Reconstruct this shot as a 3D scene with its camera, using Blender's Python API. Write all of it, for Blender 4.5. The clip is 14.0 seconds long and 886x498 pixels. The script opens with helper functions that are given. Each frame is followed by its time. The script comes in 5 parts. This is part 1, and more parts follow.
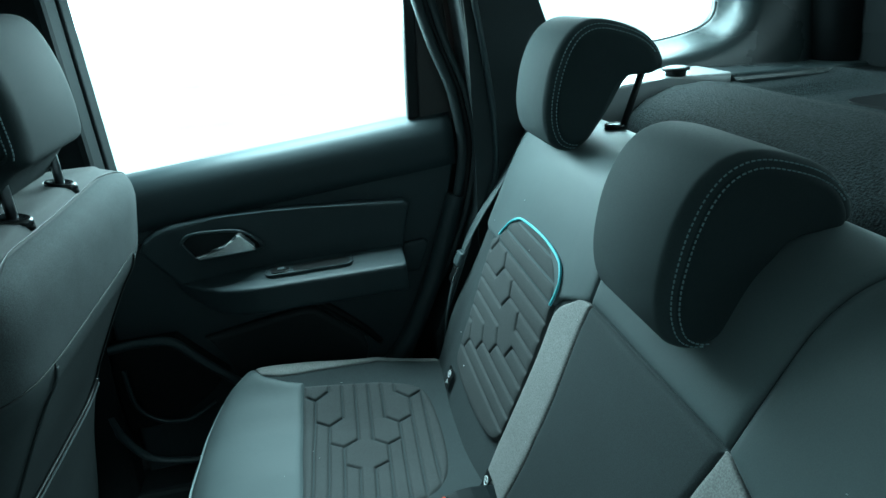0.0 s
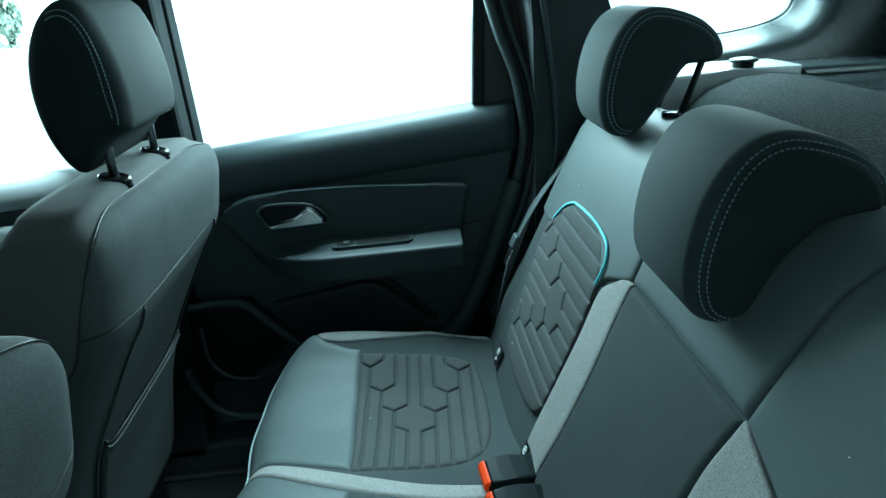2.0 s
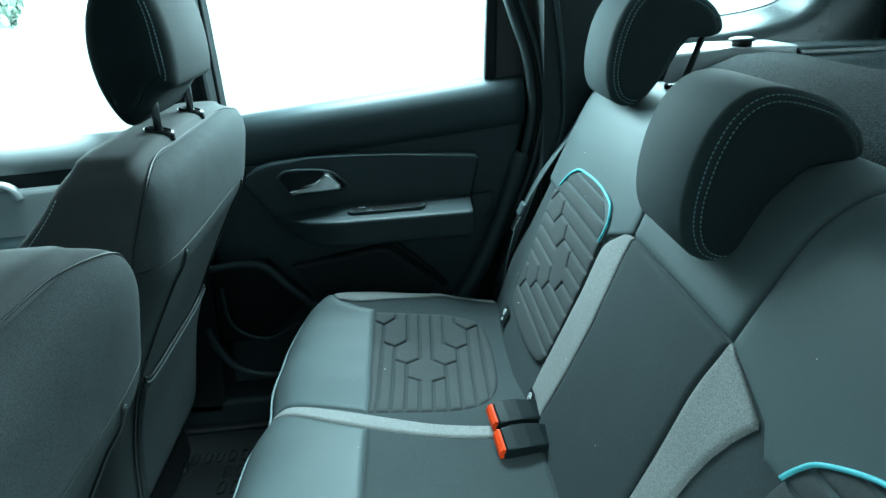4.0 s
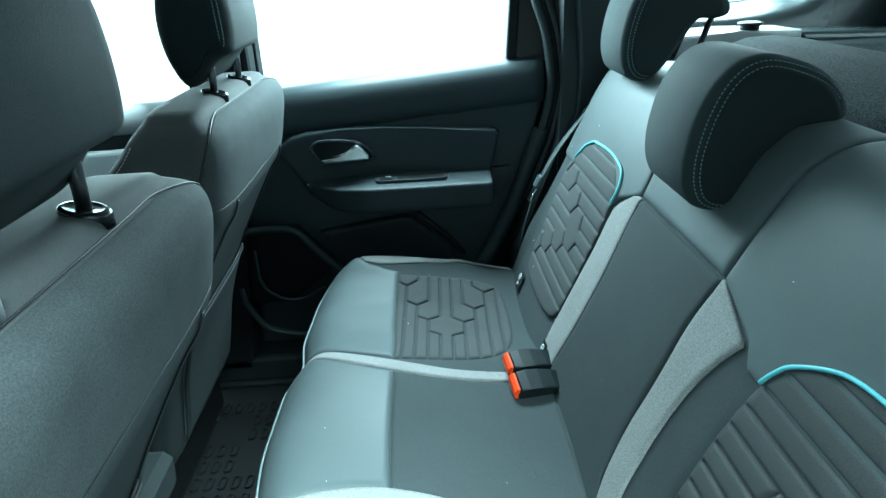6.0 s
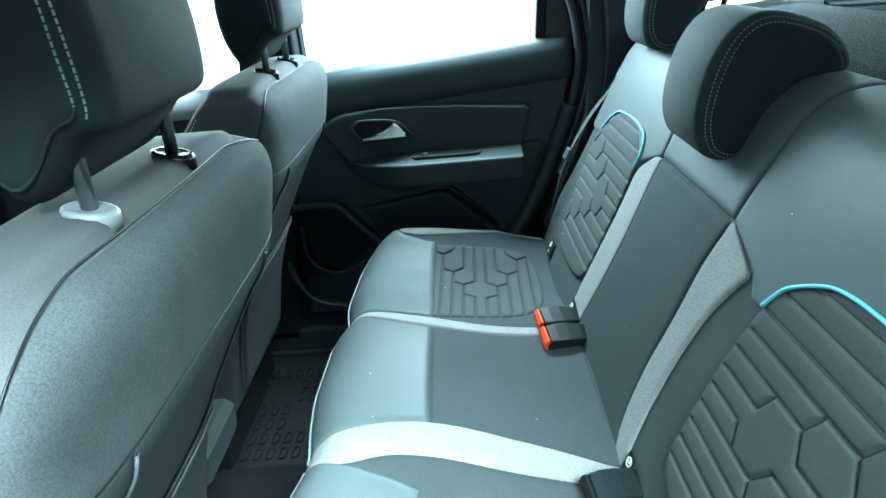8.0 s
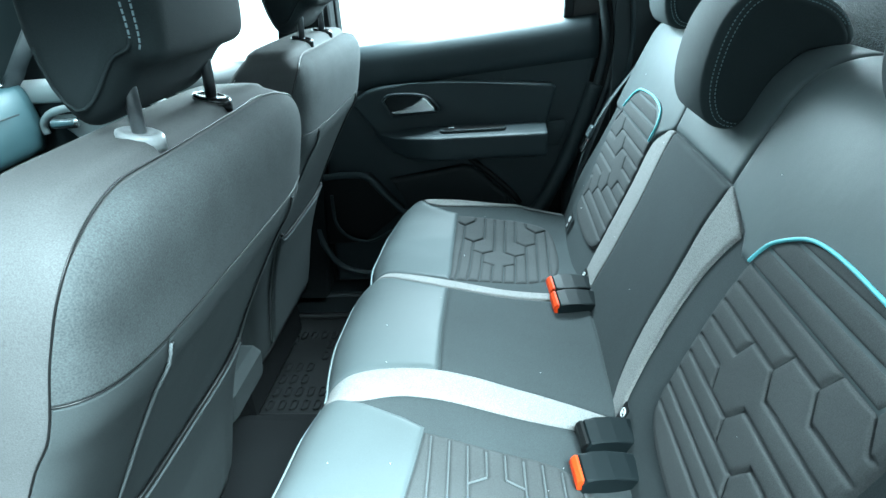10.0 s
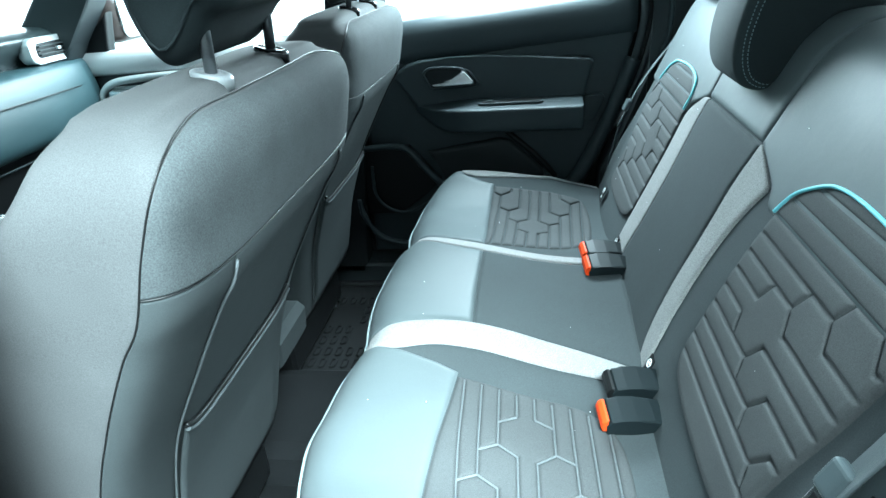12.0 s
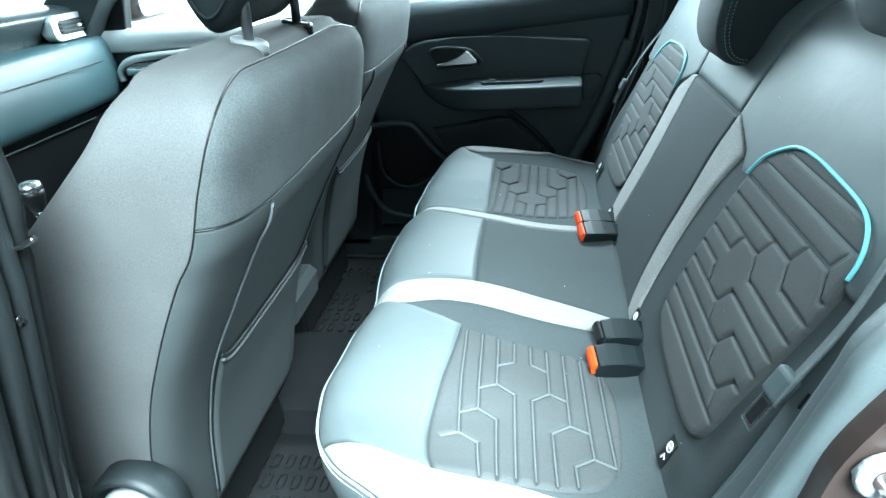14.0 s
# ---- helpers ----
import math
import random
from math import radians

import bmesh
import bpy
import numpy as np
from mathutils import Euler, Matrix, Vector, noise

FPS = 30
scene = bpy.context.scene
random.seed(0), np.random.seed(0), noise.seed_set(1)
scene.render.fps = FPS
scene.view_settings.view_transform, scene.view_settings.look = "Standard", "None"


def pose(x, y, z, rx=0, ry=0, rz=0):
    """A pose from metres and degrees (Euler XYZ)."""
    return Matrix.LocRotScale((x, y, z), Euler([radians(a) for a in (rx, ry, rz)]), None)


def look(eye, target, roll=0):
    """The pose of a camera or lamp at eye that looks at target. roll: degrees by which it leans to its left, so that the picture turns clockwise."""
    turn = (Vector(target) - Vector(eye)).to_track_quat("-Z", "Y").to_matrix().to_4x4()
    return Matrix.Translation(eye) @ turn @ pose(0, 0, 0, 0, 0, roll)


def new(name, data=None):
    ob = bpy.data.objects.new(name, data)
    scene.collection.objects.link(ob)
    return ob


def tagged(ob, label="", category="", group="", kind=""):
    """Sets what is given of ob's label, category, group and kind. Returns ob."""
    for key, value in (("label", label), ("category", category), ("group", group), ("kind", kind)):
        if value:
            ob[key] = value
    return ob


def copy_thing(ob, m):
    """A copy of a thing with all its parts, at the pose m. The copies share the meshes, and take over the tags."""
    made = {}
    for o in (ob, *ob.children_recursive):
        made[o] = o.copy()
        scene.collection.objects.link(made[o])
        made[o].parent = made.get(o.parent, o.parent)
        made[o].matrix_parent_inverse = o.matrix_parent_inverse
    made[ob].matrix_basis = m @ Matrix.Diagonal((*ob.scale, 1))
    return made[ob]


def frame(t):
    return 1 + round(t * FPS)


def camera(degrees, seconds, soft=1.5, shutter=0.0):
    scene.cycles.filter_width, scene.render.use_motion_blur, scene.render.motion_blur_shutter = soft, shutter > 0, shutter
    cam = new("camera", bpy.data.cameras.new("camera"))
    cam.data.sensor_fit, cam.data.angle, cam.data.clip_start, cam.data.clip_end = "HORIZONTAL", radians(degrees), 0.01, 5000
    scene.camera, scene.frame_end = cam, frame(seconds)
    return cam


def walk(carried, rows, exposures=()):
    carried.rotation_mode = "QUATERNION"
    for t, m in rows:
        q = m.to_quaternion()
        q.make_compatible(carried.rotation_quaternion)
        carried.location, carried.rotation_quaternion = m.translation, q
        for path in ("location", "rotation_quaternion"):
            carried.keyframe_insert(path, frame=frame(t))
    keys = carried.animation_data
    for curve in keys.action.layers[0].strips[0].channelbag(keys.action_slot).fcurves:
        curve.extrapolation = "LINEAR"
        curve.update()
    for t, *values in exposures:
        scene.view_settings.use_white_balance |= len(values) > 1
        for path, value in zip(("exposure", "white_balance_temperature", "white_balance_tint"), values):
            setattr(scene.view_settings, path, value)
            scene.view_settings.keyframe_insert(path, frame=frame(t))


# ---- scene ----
cam = camera(71.5, 14.0)
METRES, EYE, TILT, LEAN, TURN = 0.645, 1.35, -23.25, 5.0, -11.5
ROWS = [
    (0.0, 0.0, 0.0, 0.0, -0.0, 0.0, -0.0),
    (0.5, 0.0083, -0.0136, -0.0095, 1.89, -0.22, -1.03),
    (1.0, 0.0242, -0.0317, -0.0198, 3.71, -0.35, -2.43),
    (1.5, 0.0376, -0.049, -0.0314, 5.46, -0.61, -3.14),
    (2.0, 0.0458, -0.0751, -0.0455, 6.47, -0.64, -3.0),
    (2.5, 0.0472, -0.0986, -0.0619, 6.62, -0.65, -3.42),
    (3.0, 0.0404, -0.1281, -0.0838, 6.51, -0.84, -3.67),
    (5.5, 0.01, -0.3075, -0.2031, 6.79, -2.16, -5.04),
    (6.0, 0.0121, -0.3481, -0.2256, 7.39, -2.19, -5.42),
    (6.5, 0.0144, -0.3855, -0.2473, 8.52, -2.36, -5.63),
    (7.0, 0.0234, -0.4222, -0.2724, 9.39, -2.47, -5.11),
    (7.5, 0.0354, -0.4518, -0.2934, 10.04, -2.65, -5.09),
    (8.0, 0.0483, -0.4785, -0.3135, 10.83, -2.91, -4.5),
    (10.5, 0.1351, -0.583, -0.4027, 14.82, -4.28, -7.5),
    (11.0, 0.1432, -0.6018, -0.4208, 15.5, -4.43, -7.87),
    (11.5, 0.146, -0.6214, -0.4407, 16.43, -4.88, -7.76),
    (12.0, 0.1478, -0.647, -0.4633, 17.4, -5.51, -7.66),
    (12.5, 0.1521, -0.6761, -0.4812, 17.9, -6.0, -7.76),
    (13.0, 0.1609, -0.7097, -0.4966, 17.84, -6.41, -7.56),
    (13.5, 0.1717, -0.7446, -0.5088, 17.64, -6.64, -7.64),
    (14.0, 0.1847, -0.7844, -0.5208, 17.46, -6.67, -8.19),
]
BASE = pose(0, -0.505, EYE, TILT, LEAN, TURN)
EXPOSURES = [(0.0, 1.92, 4830, -28), (3.0, 2.20, 4830, -27), (5.5, 2.50, 4880, -24), (8.0, 2.80, 4970, -19), (11.0, 2.90, 5140, -13), (14.0, 3.00, 5260, -10)]
walk(cam, [(t, BASE @ pose(METRES * x, METRES * y, METRES * z, 90 + pitch, roll, yaw)) for t, x, y, z, yaw, pitch, roll in ROWS], EXPOSURES)

# ---- light ----
world = bpy.data.worlds.new("overcast_sky")
world.use_nodes = True
scene.world = world
wn = world.node_tree
sky = wn.nodes.new("ShaderNodeTexSky")
sky.sky_type, sky.sun_disc = "NISHITA", False
sky.sun_elevation, sky.sun_rotation = radians(52.0), radians(154.8)
sky.air_density, sky.dust_density = 1.0, 4.0
cloud = wn.nodes.new("ShaderNodeHueSaturation")
cloud.inputs["Saturation"].default_value = 0.08
wn.links.new(sky.outputs[0], cloud.inputs["Color"])
wn.links.new(cloud.outputs[0], wn.nodes["Background"].inputs[0])
wn.nodes["Background"].inputs[1].default_value = 0.07
sun = new("sun", bpy.data.lights.new("sun", "SUN"))
sun.data.energy, sun.data.angle, sun.data.color = 4.6, radians(40), (1.0, 0.98, 0.95)
sun.matrix_world = look((1.6, -3.4, 5.4), (0.0, 0.0, 0.6))
for place, goal, wide, high, watts in (((-0.04, 0.88, 1.40), (0.06, 0.05, 0.50), 0.50, 0.26, 5.6), ((0.60, 0.80, 1.34), (0.60, 0.0, 1.04), 0.46, 0.26, 2.2), ((-0.95, 0.86, 1.28), (-1.60, 0.10, 0.90), 0.60, 0.34, 3.4), ((1.16, 0.0, 1.36), (-0.4, 0.0, 0.95), 0.90, 0.24, 0.3)):
    lamp = new("window_daylight", bpy.data.lights.new("window_daylight", "AREA"))
    lamp.data.shape, lamp.data.size, lamp.data.size_y, lamp.data.energy = "RECTANGLE", wide, high, watts
    lamp.matrix_world = look(place, goal)


# ---- materials ----
def material(name, color, rough=0.6, metal=0.0, spread=0.15, big=6.0, grain=400.0, bump=0.15, size=0.0006, fleck=0.0, sheen=0.0, spec=0.5, weave=0.0, folds=0.0):
    """A surface with stains at a large scale, grain at a small one and fine relief."""
    m = bpy.data.materials.new(name)
    m.use_nodes = True
    t = m.node_tree
    n, ln = t.nodes, t.links.new
    b = n["Principled BSDF"]
    b.inputs["Roughness"].default_value, b.inputs["Metallic"].default_value = rough, metal
    b.inputs["Specular IOR Level"].default_value = spec
    b.inputs["Sheen Weight"].default_value = sheen
    b.inputs["Sheen Roughness"].default_value = 0.4
    co = n.new("ShaderNodeTexCoord").outputs["Object"]
    large, small = n.new("ShaderNodeTexNoise"), n.new("ShaderNodeTexNoise")
    large.inputs["Scale"].default_value, small.inputs["Scale"].default_value = big, grain
    large.inputs["Detail"].default_value, small.inputs["Detail"].default_value = 5, 3
    ln(co, large.inputs["Vector"]), ln(co, small.inputs["Vector"])
    ramp = n.new("ShaderNodeMapRange")
    ramp.inputs["From Min"].default_value, ramp.inputs["From Max"].default_value = 0.3, 0.7
    ramp.inputs["To Min"].default_value, ramp.inputs["To Max"].default_value = 1 - spread, 1 + spread
    ln(large.outputs["Fac"], ramp.inputs["Value"])
    tone = n.new("ShaderNodeMapRange")
    tone.inputs["From Min"].default_value, tone.inputs["From Max"].default_value = 0.3, 0.7
    tone.inputs["To Min"].default_value, tone.inputs["To Max"].default_value = 1 - spread - fleck, 1 + spread + fleck
    ln(small.outputs["Fac"], tone.inputs["Value"])
    mul = n.new("ShaderNodeMath")
    mul.operation = "MULTIPLY"
    ln(ramp.outputs[0], mul.inputs[0]), ln(tone.outputs[0], mul.inputs[1])
    mix = n.new("ShaderNodeVectorMath")
    mix.operation = "SCALE"
    mix.inputs[0].default_value = color
    ln(mul.outputs[0], mix.inputs["Scale"])
    ln(mix.outputs[0], b.inputs["Base Color"])
    wear = n.new("ShaderNodeMapRange")
    wear.inputs["To Min"].default_value, wear.inputs["To Max"].default_value = max(rough - 0.1, 0.03), min(rough + 0.1, 1)
    ln(large.outputs["Fac"], wear.inputs["Value"]), ln(wear.outputs[0], b.inputs["Roughness"])
    relief = n.new("ShaderNodeBump")
    relief.inputs["Strength"].default_value, relief.inputs["Distance"].default_value = bump, size
    height = small.outputs["Fac"]
    if weave:
        wave = n.new("ShaderNodeTexWave")
        wave.wave_type, wave.bands_direction = "BANDS", "DIAGONAL"
        wave.inputs["Scale"].default_value, wave.inputs["Distortion"].default_value = weave, 1.5
        ln(co, wave.inputs["Vector"])
        add = n.new("ShaderNodeMath")
        ln(small.outputs["Fac"], add.inputs[0]), ln(wave.outputs["Fac"], add.inputs[1])
        height = add.outputs[0]
    ln(height, relief.inputs["Height"]), ln(relief.outputs[0], b.inputs["Normal"])
    if folds:
        soft, crease = n.new("ShaderNodeTexNoise"), n.new("ShaderNodeBump")
        soft.inputs["Scale"].default_value, soft.inputs["Detail"].default_value = 16, 3
        soft.inputs["Distortion"].default_value = 0.2
        crease.inputs["Strength"].default_value, crease.inputs["Distance"].default_value = 1.0, folds
        ln(co, soft.inputs["Vector"]), ln(soft.outputs["Fac"], crease.inputs["Height"])
        ln(crease.outputs[0], relief.inputs["Normal"])
    return m


LEATHER = material("leatherette", (0.08148, 0.096, 0.09949), 0.52, spread=0.07, grain=900, bump=0.25, size=0.0004, spec=0.2, folds=0.0009)
CROWN = material("headrest_cloth", (0.03128, 0.0405, 0.04233), 0.85, spread=0.08, grain=1200, bump=0.35, sheen=0.0, spec=0.2, fleck=0.08)
CHEEK = material("headrest_cheek", (0.02208, 0.029, 0.0306), 0.85, spread=0.1, grain=1200, bump=0.35, spec=0.2)
COLLAR = material("pale_collar", (0.208, 0.221, 0.2275), 0.3, spread=0.05, bump=0.03)
# pale because the quarter window's light on the ledge is put into the colour
LIT_LEDGE = material("window_lit_ledge_plastic", (0.30, 0.31, 0.315), 0.35, spread=0.06, grain=700, bump=0.2)
GRIP = material("tongue_plastic", (0.06, 0.075, 0.08), 0.4, spread=0.05, grain=700, bump=0.1)
PALETRIM = material("pale_piping", (0.21, 0.252, 0.259), 0.6, spread=0.08, bump=0.2)
CORD = material("sewn_cord", (0.085, 0.095, 0.099), 0.7, spread=0.1, bump=0.2)
FILLER = material("window_filler", (0.028, 0.024, 0.0224), 0.5, spread=0.1)
CLOTH = material("dark_cloth", (0.04416, 0.0515, 0.05355), 0.9, spread=0.12, grain=800, bump=0.4, sheen=0.0, spec=0.2, fleck=0.08, folds=0.0006)
QUILT = material("quilted_cloth", (0.053, 0.0562, 0.0571), 0.85, spread=0.12, grain=800, bump=0.4, sheen=0.0, spec=0.2, fleck=0.08)
MELANGE = material("grey_melange", (0.24, 0.239, 0.236), 0.95, spread=0.05, big=14, grain=560, fleck=0.24, bump=0.6, size=0.0007, spec=0.15)
SUEDE = material("seat_back_cloth", (0.04992, 0.0555, 0.05707), 0.9, spread=0.12, big=22, grain=700, fleck=0.16, bump=0.45, spec=0.15, folds=0.0012)
FLANK = material("seat_flank_leatherette", (0.0645, 0.0665, 0.0675), 0.8, spread=0.1, fleck=0.08, grain=900, bump=0.3, size=0.0004, spec=0.12, folds=0.0012)
SIDE = material("seat_side_cloth", (0.03496, 0.0405, 0.04182), 0.85, spread=0.08, grain=1100, bump=0.35, spec=0.2, fleck=0.12, folds=0.0015)
PLASTIC = material("grained_plastic", (0.01214, 0.0156, 0.01714), 0.5, spread=0.12, grain=700, bump=0.35, spec=0.35)
PLASTIC_SOFT = material("soft_door_plastic", (0.02576, 0.035, 0.03876), 0.52, spread=0.08, grain=800, bump=0.25, spec=0.35)
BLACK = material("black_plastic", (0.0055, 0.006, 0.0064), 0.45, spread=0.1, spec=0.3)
HOUSING = material("buckle_plastic", (0.0085, 0.0125, 0.014), 0.5, spread=0.06, bump=0.05, spec=0.2)
GLOSS = material("gloss_black", (0.007, 0.0077, 0.0084), 0.18, spread=0.05, bump=0.02)
RUBBER = material("mat_rubber", (0.0070, 0.0077, 0.0082), 0.6, spread=0.25, bump=0.3, spec=0.25)
CARPET = material("carpet", (0.0102, 0.011, 0.0117), 0.98, spread=0.25, grain=600, bump=0.9, size=0.002, sheen=0.0, spec=0.08)
SHELF = material("felt_shelf", (0.01656, 0.0205, 0.02193), 0.98, spread=0.18, big=10, grain=330, fleck=0.5, bump=1.0, size=0.0026, spec=0.1)
CHROME = material("satin_chrome", (0.75, 0.76, 0.77), 0.22, 1.0, spread=0.04, bump=0.03)
STEEL = material("dark_steel", (0.25, 0.26, 0.27), 0.28, 1.0, spread=0.05, bump=0.03)
RED = material("buckle_red", (0.75, 0.062, 0.006), 0.5, spread=0.05, bump=0.05, spec=0.25)
BLUE = material("blue_piping", (0.20, 0.52, 0.58), 0.6, spread=0.08, bump=0.2)
THREAD = material("pale_thread", (0.16, 0.21, 0.225), 0.8, spread=0.1, bump=0.2)
WEB = material("belt_webbing", (0.070, 0.086, 0.090), 0.6, spread=0.1, weave=500, bump=0.5)
SEAL = material("seal_rubber", (0.036, 0.045, 0.048), 0.55, spread=0.1, grain=500, bump=0.2)
PAINT = material("brown_paint", (0.040, 0.0275, 0.0245), 0.35, 0.2, spread=0.08, bump=0.03)
PALE = material("pale_print", (0.7, 0.72, 0.72), 0.7, spread=0.05, bump=0.1)
# emission that stands in for the overexposed overcast horizon
SKYGLOW = bpy.data.materials.new("glowing_sky_sheet")
SKYGLOW.use_nodes = True
SKYGLOW.node_tree.nodes["Principled BSDF"].inputs["Emission Color"].default_value = (1, 1, 1, 1)
SKYGLOW.node_tree.nodes["Principled BSDF"].inputs["Emission Strength"].default_value = 0.45
LINING = material("headliner_cloth", (0.45, 0.45, 0.44), 0.95, spread=0.05, grain=700, bump=0.3)
TRIM = material("wheel_arch_plastic", (0.064, 0.078, 0.082), 0.5, spread=0.08, grain=700, bump=0.3)
DASH = material("dash_plastic", (0.022, 0.044, 0.050), 0.5, spread=0.08, grain=700, bump=0.3)
SILVER = material("silver_trim", (0.6, 0.62, 0.63), 0.35, 0.6, spread=0.05, bump=0.05)
GROUND = material("pale_concrete", (0.30, 0.30, 0.295), 0.9, spread=0.15, big=0.6, grain=60, bump=0.5, size=0.004)
BLOCKER = material("light_blocker_grey", (0.17, 0.17, 0.168), 0.9, spread=0.15, big=0.8, grain=80, bump=0.5, size=0.003)
LEAVES = material("foliage", (0.34, 0.4, 0.33), 0.8, spread=0.4, big=2, grain=20)
LIGHTTRIM = material("light_door_trim", (0.36, 0.38, 0.385), 0.5, spread=0.06, grain=700, bump=0.2)
HEM = material("pocket_hem_cloth", (0.065, 0.073, 0.076), 0.9, spread=0.08, grain=900, bump=0.3, spec=0.2)
MATTE = material("matte_black_frame", (0.01012, 0.012, 0.01275), 0.9, spread=0.1, spec=0.12)
HEADPAD = material("headrest_leatherette", (0.01656, 0.0215, 0.02295), 0.85, spread=0.12, grain=900, bump=0.4, spec=0.12, folds=0.0006)
QUARTER = material("quarter_plastic", (0.02392, 0.03, 0.03162), 0.28, spread=0.08, grain=800, bump=0.2)
GLASS = bpy.data.materials.new("window_glass")
GLASS.use_nodes = True
gt = GLASS.node_tree
clear, shine, both = gt.nodes.new("ShaderNodeBsdfTransparent"), gt.nodes.new("ShaderNodeBsdfGlossy"), gt.nodes.new("ShaderNodeMixShader")
clear.inputs[0].default_value = (0.93, 0.96, 0.96, 1)
shine.inputs["Roughness"].default_value = 0.02
both.inputs[0].default_value = 0.04
gt.links.new(clear.outputs[0], both.inputs[1]), gt.links.new(shine.outputs[0], both.inputs[2])
gt.links.new(both.outputs[0], gt.nodes["Material Output"].inputs[0])

TINTED = GLASS.copy()
TINTED.name = "tinted_windscreen"
for node in TINTED.node_tree.nodes:
    if node.type == "BSDF_TRANSPARENT":
        node.inputs[0].default_value = (0.40, 0.44, 0.44, 1)


# ---- building blocks ----
def mesh_object(name, verts, faces, mat, parent=None, label="", smooth=True):
    me = bpy.data.meshes.new(name)
    me.from_pydata([tuple(v) for v in verts], [], faces)
    bm = bmesh.new()
    bm.from_mesh(me)
    bmesh.ops.recalc_face_normals(bm, faces=bm.faces)
    bm.to_mesh(me)
    bm.free()
    me.materials.append(mat)
    if smooth:
        me.shade_smooth()
    ob = new(name, me)
    ob.parent = parent
    if label:
        ob["label"] = label
    return ob


def part(name, bm, mat, parent=None, label="", smooth=False):
    me = bpy.data.meshes.new(name)
    bmesh.ops.recalc_face_normals(bm, faces=bm.faces)
    bm.to_mesh(me)
    bm.free()
    me.materials.append(mat)
    if smooth:
        me.shade_smooth()
    ob = new(name, me)
    ob.parent = parent
    if label:
        ob["label"] = label
    return ob


def thing(name, label, category, group="", kind="", at=(0, 0, 0)):
    ob = new(name)
    ob.location = at
    ob.empty_display_size = 0.05
    return tagged(ob, label, category, group, kind)


def box(size, at=(0, 0, 0), m=None, bevel=0.004, segments=2, bm=None):
    bm = bm or bmesh.new()
    got = bmesh.ops.create_cube(bm, size=1)["verts"]
    bmesh.ops.scale(bm, vec=size, verts=got)
    if bevel:
        edges = list({e for v in got for e in v.link_edges})
        got = list({v for f in bmesh.ops.bevel(bm, geom=edges, offset=bevel, segments=segments, affect="EDGES", profile=0.5)["faces"] for v in f.verts} | {v for v in got if v.is_valid})
    move = Matrix.Translation(at) @ (m or Matrix())
    bmesh.ops.transform(bm, matrix=move, verts=got)
    return bm


def prism(outline, axis, lo, hi, bevel=0.004, segments=2):
    """An outline in the two other axes (x before y before z), drawn out along the axis from lo to hi, with rounded edges."""
    bm = bmesh.new()

    def place(a, b, c):
        return {"x": (c, a, b), "y": (a, c, b), "z": (a, b, c)}[axis]
    low = [bm.verts.new(place(a, b, lo)) for a, b in outline]
    high = [bm.verts.new(place(a, b, hi)) for a, b in outline]
    bm.faces.new(low), bm.faces.new(high)
    k = len(outline)
    for i in range(k):
        bm.faces.new((low[i], low[(i + 1) % k], high[(i + 1) % k], high[i]))
    if bevel:
        rim = [e for e in bm.edges if len({v in low for v in e.verts}) == 1]
        bmesh.ops.bevel(bm, geom=rim, offset=bevel, segments=segments, affect="EDGES", profile=0.5, clamp_overlap=True)
    return bm


def spline(points, count, closed=False):
    """A smooth curve through points, in count even steps of its parameter."""
    p = np.array(points, float)
    k = len(p)
    out = []
    spans = k if closed else k - 1
    for j in range(count):
        u = j * spans / (count if closed else count - 1)
        i = min(int(u), spans - 1)
        f = u - i
        g = [p[(i + d) % k] if closed else p[min(max(i + d, 0), k - 1)] for d in (-1, 0, 1, 2)]
        out.append(0.5 * (2 * g[1] + (g[2] - g[0]) * f + (2 * g[0] - 5 * g[1] + 4 * g[2] - g[3]) * f * f + (3 * g[1] - g[0] - 3 * g[2] + g[3]) * f ** 3))
    return np.array(out)


def tube(name, path, radius, mat, parent=None, label="", sides=8, flat=1.0):
    """A round cord along a path; flat squeezes it along its normal."""
    p = np.array(path, float)
    d = np.gradient(p, axis=0)
    d /= np.linalg.norm(d, axis=1)[:, None]
    ref = np.array((0, 0, 1.0)) if abs(d[:, 2]).mean() < 0.8 else np.array((1.0, 0, 0))
    a = np.cross(d, ref)
    a /= np.linalg.norm(a, axis=1)[:, None]
    b = np.cross(d, a)
    verts, faces = [], []
    for i in range(len(p)):
        for j in range(sides):
            w = 2 * math.pi * j / sides
            verts.append(p[i] + radius * (math.cos(w) * a[i] + flat * math.sin(w) * b[i]))
    for i in range(len(p) - 1):
        for j in range(sides):
            k = (j + 1) % sides
            faces.append((i * sides + j, i * sides + k, (i + 1) * sides + k, (i + 1) * sides + j))
    faces += [tuple(range(sides)), tuple(range((len(p) - 1) * sides, len(p) * sides))]
    return mesh_object(name, verts, faces, mat, parent, label)


def loft(name, rings, mat, parent=None, label="", smooth=True):
    """Closed rings of equal count, skinned one to the next and capped."""
    k = len(rings[0])
    verts = [v for r in rings for v in r]
    faces = []
    for i in range(len(rings) - 1):
        for j in range(k):
            n = (j + 1) % k
            faces.append((i * k + j, i * k + n, (i + 1) * k + n, (i + 1) * k + j))
    faces += [tuple(range(k)), tuple(range((len(rings) - 1) * k, len(rings) * k))]
    return mesh_object(name, verts, faces, mat, parent, label, smooth)


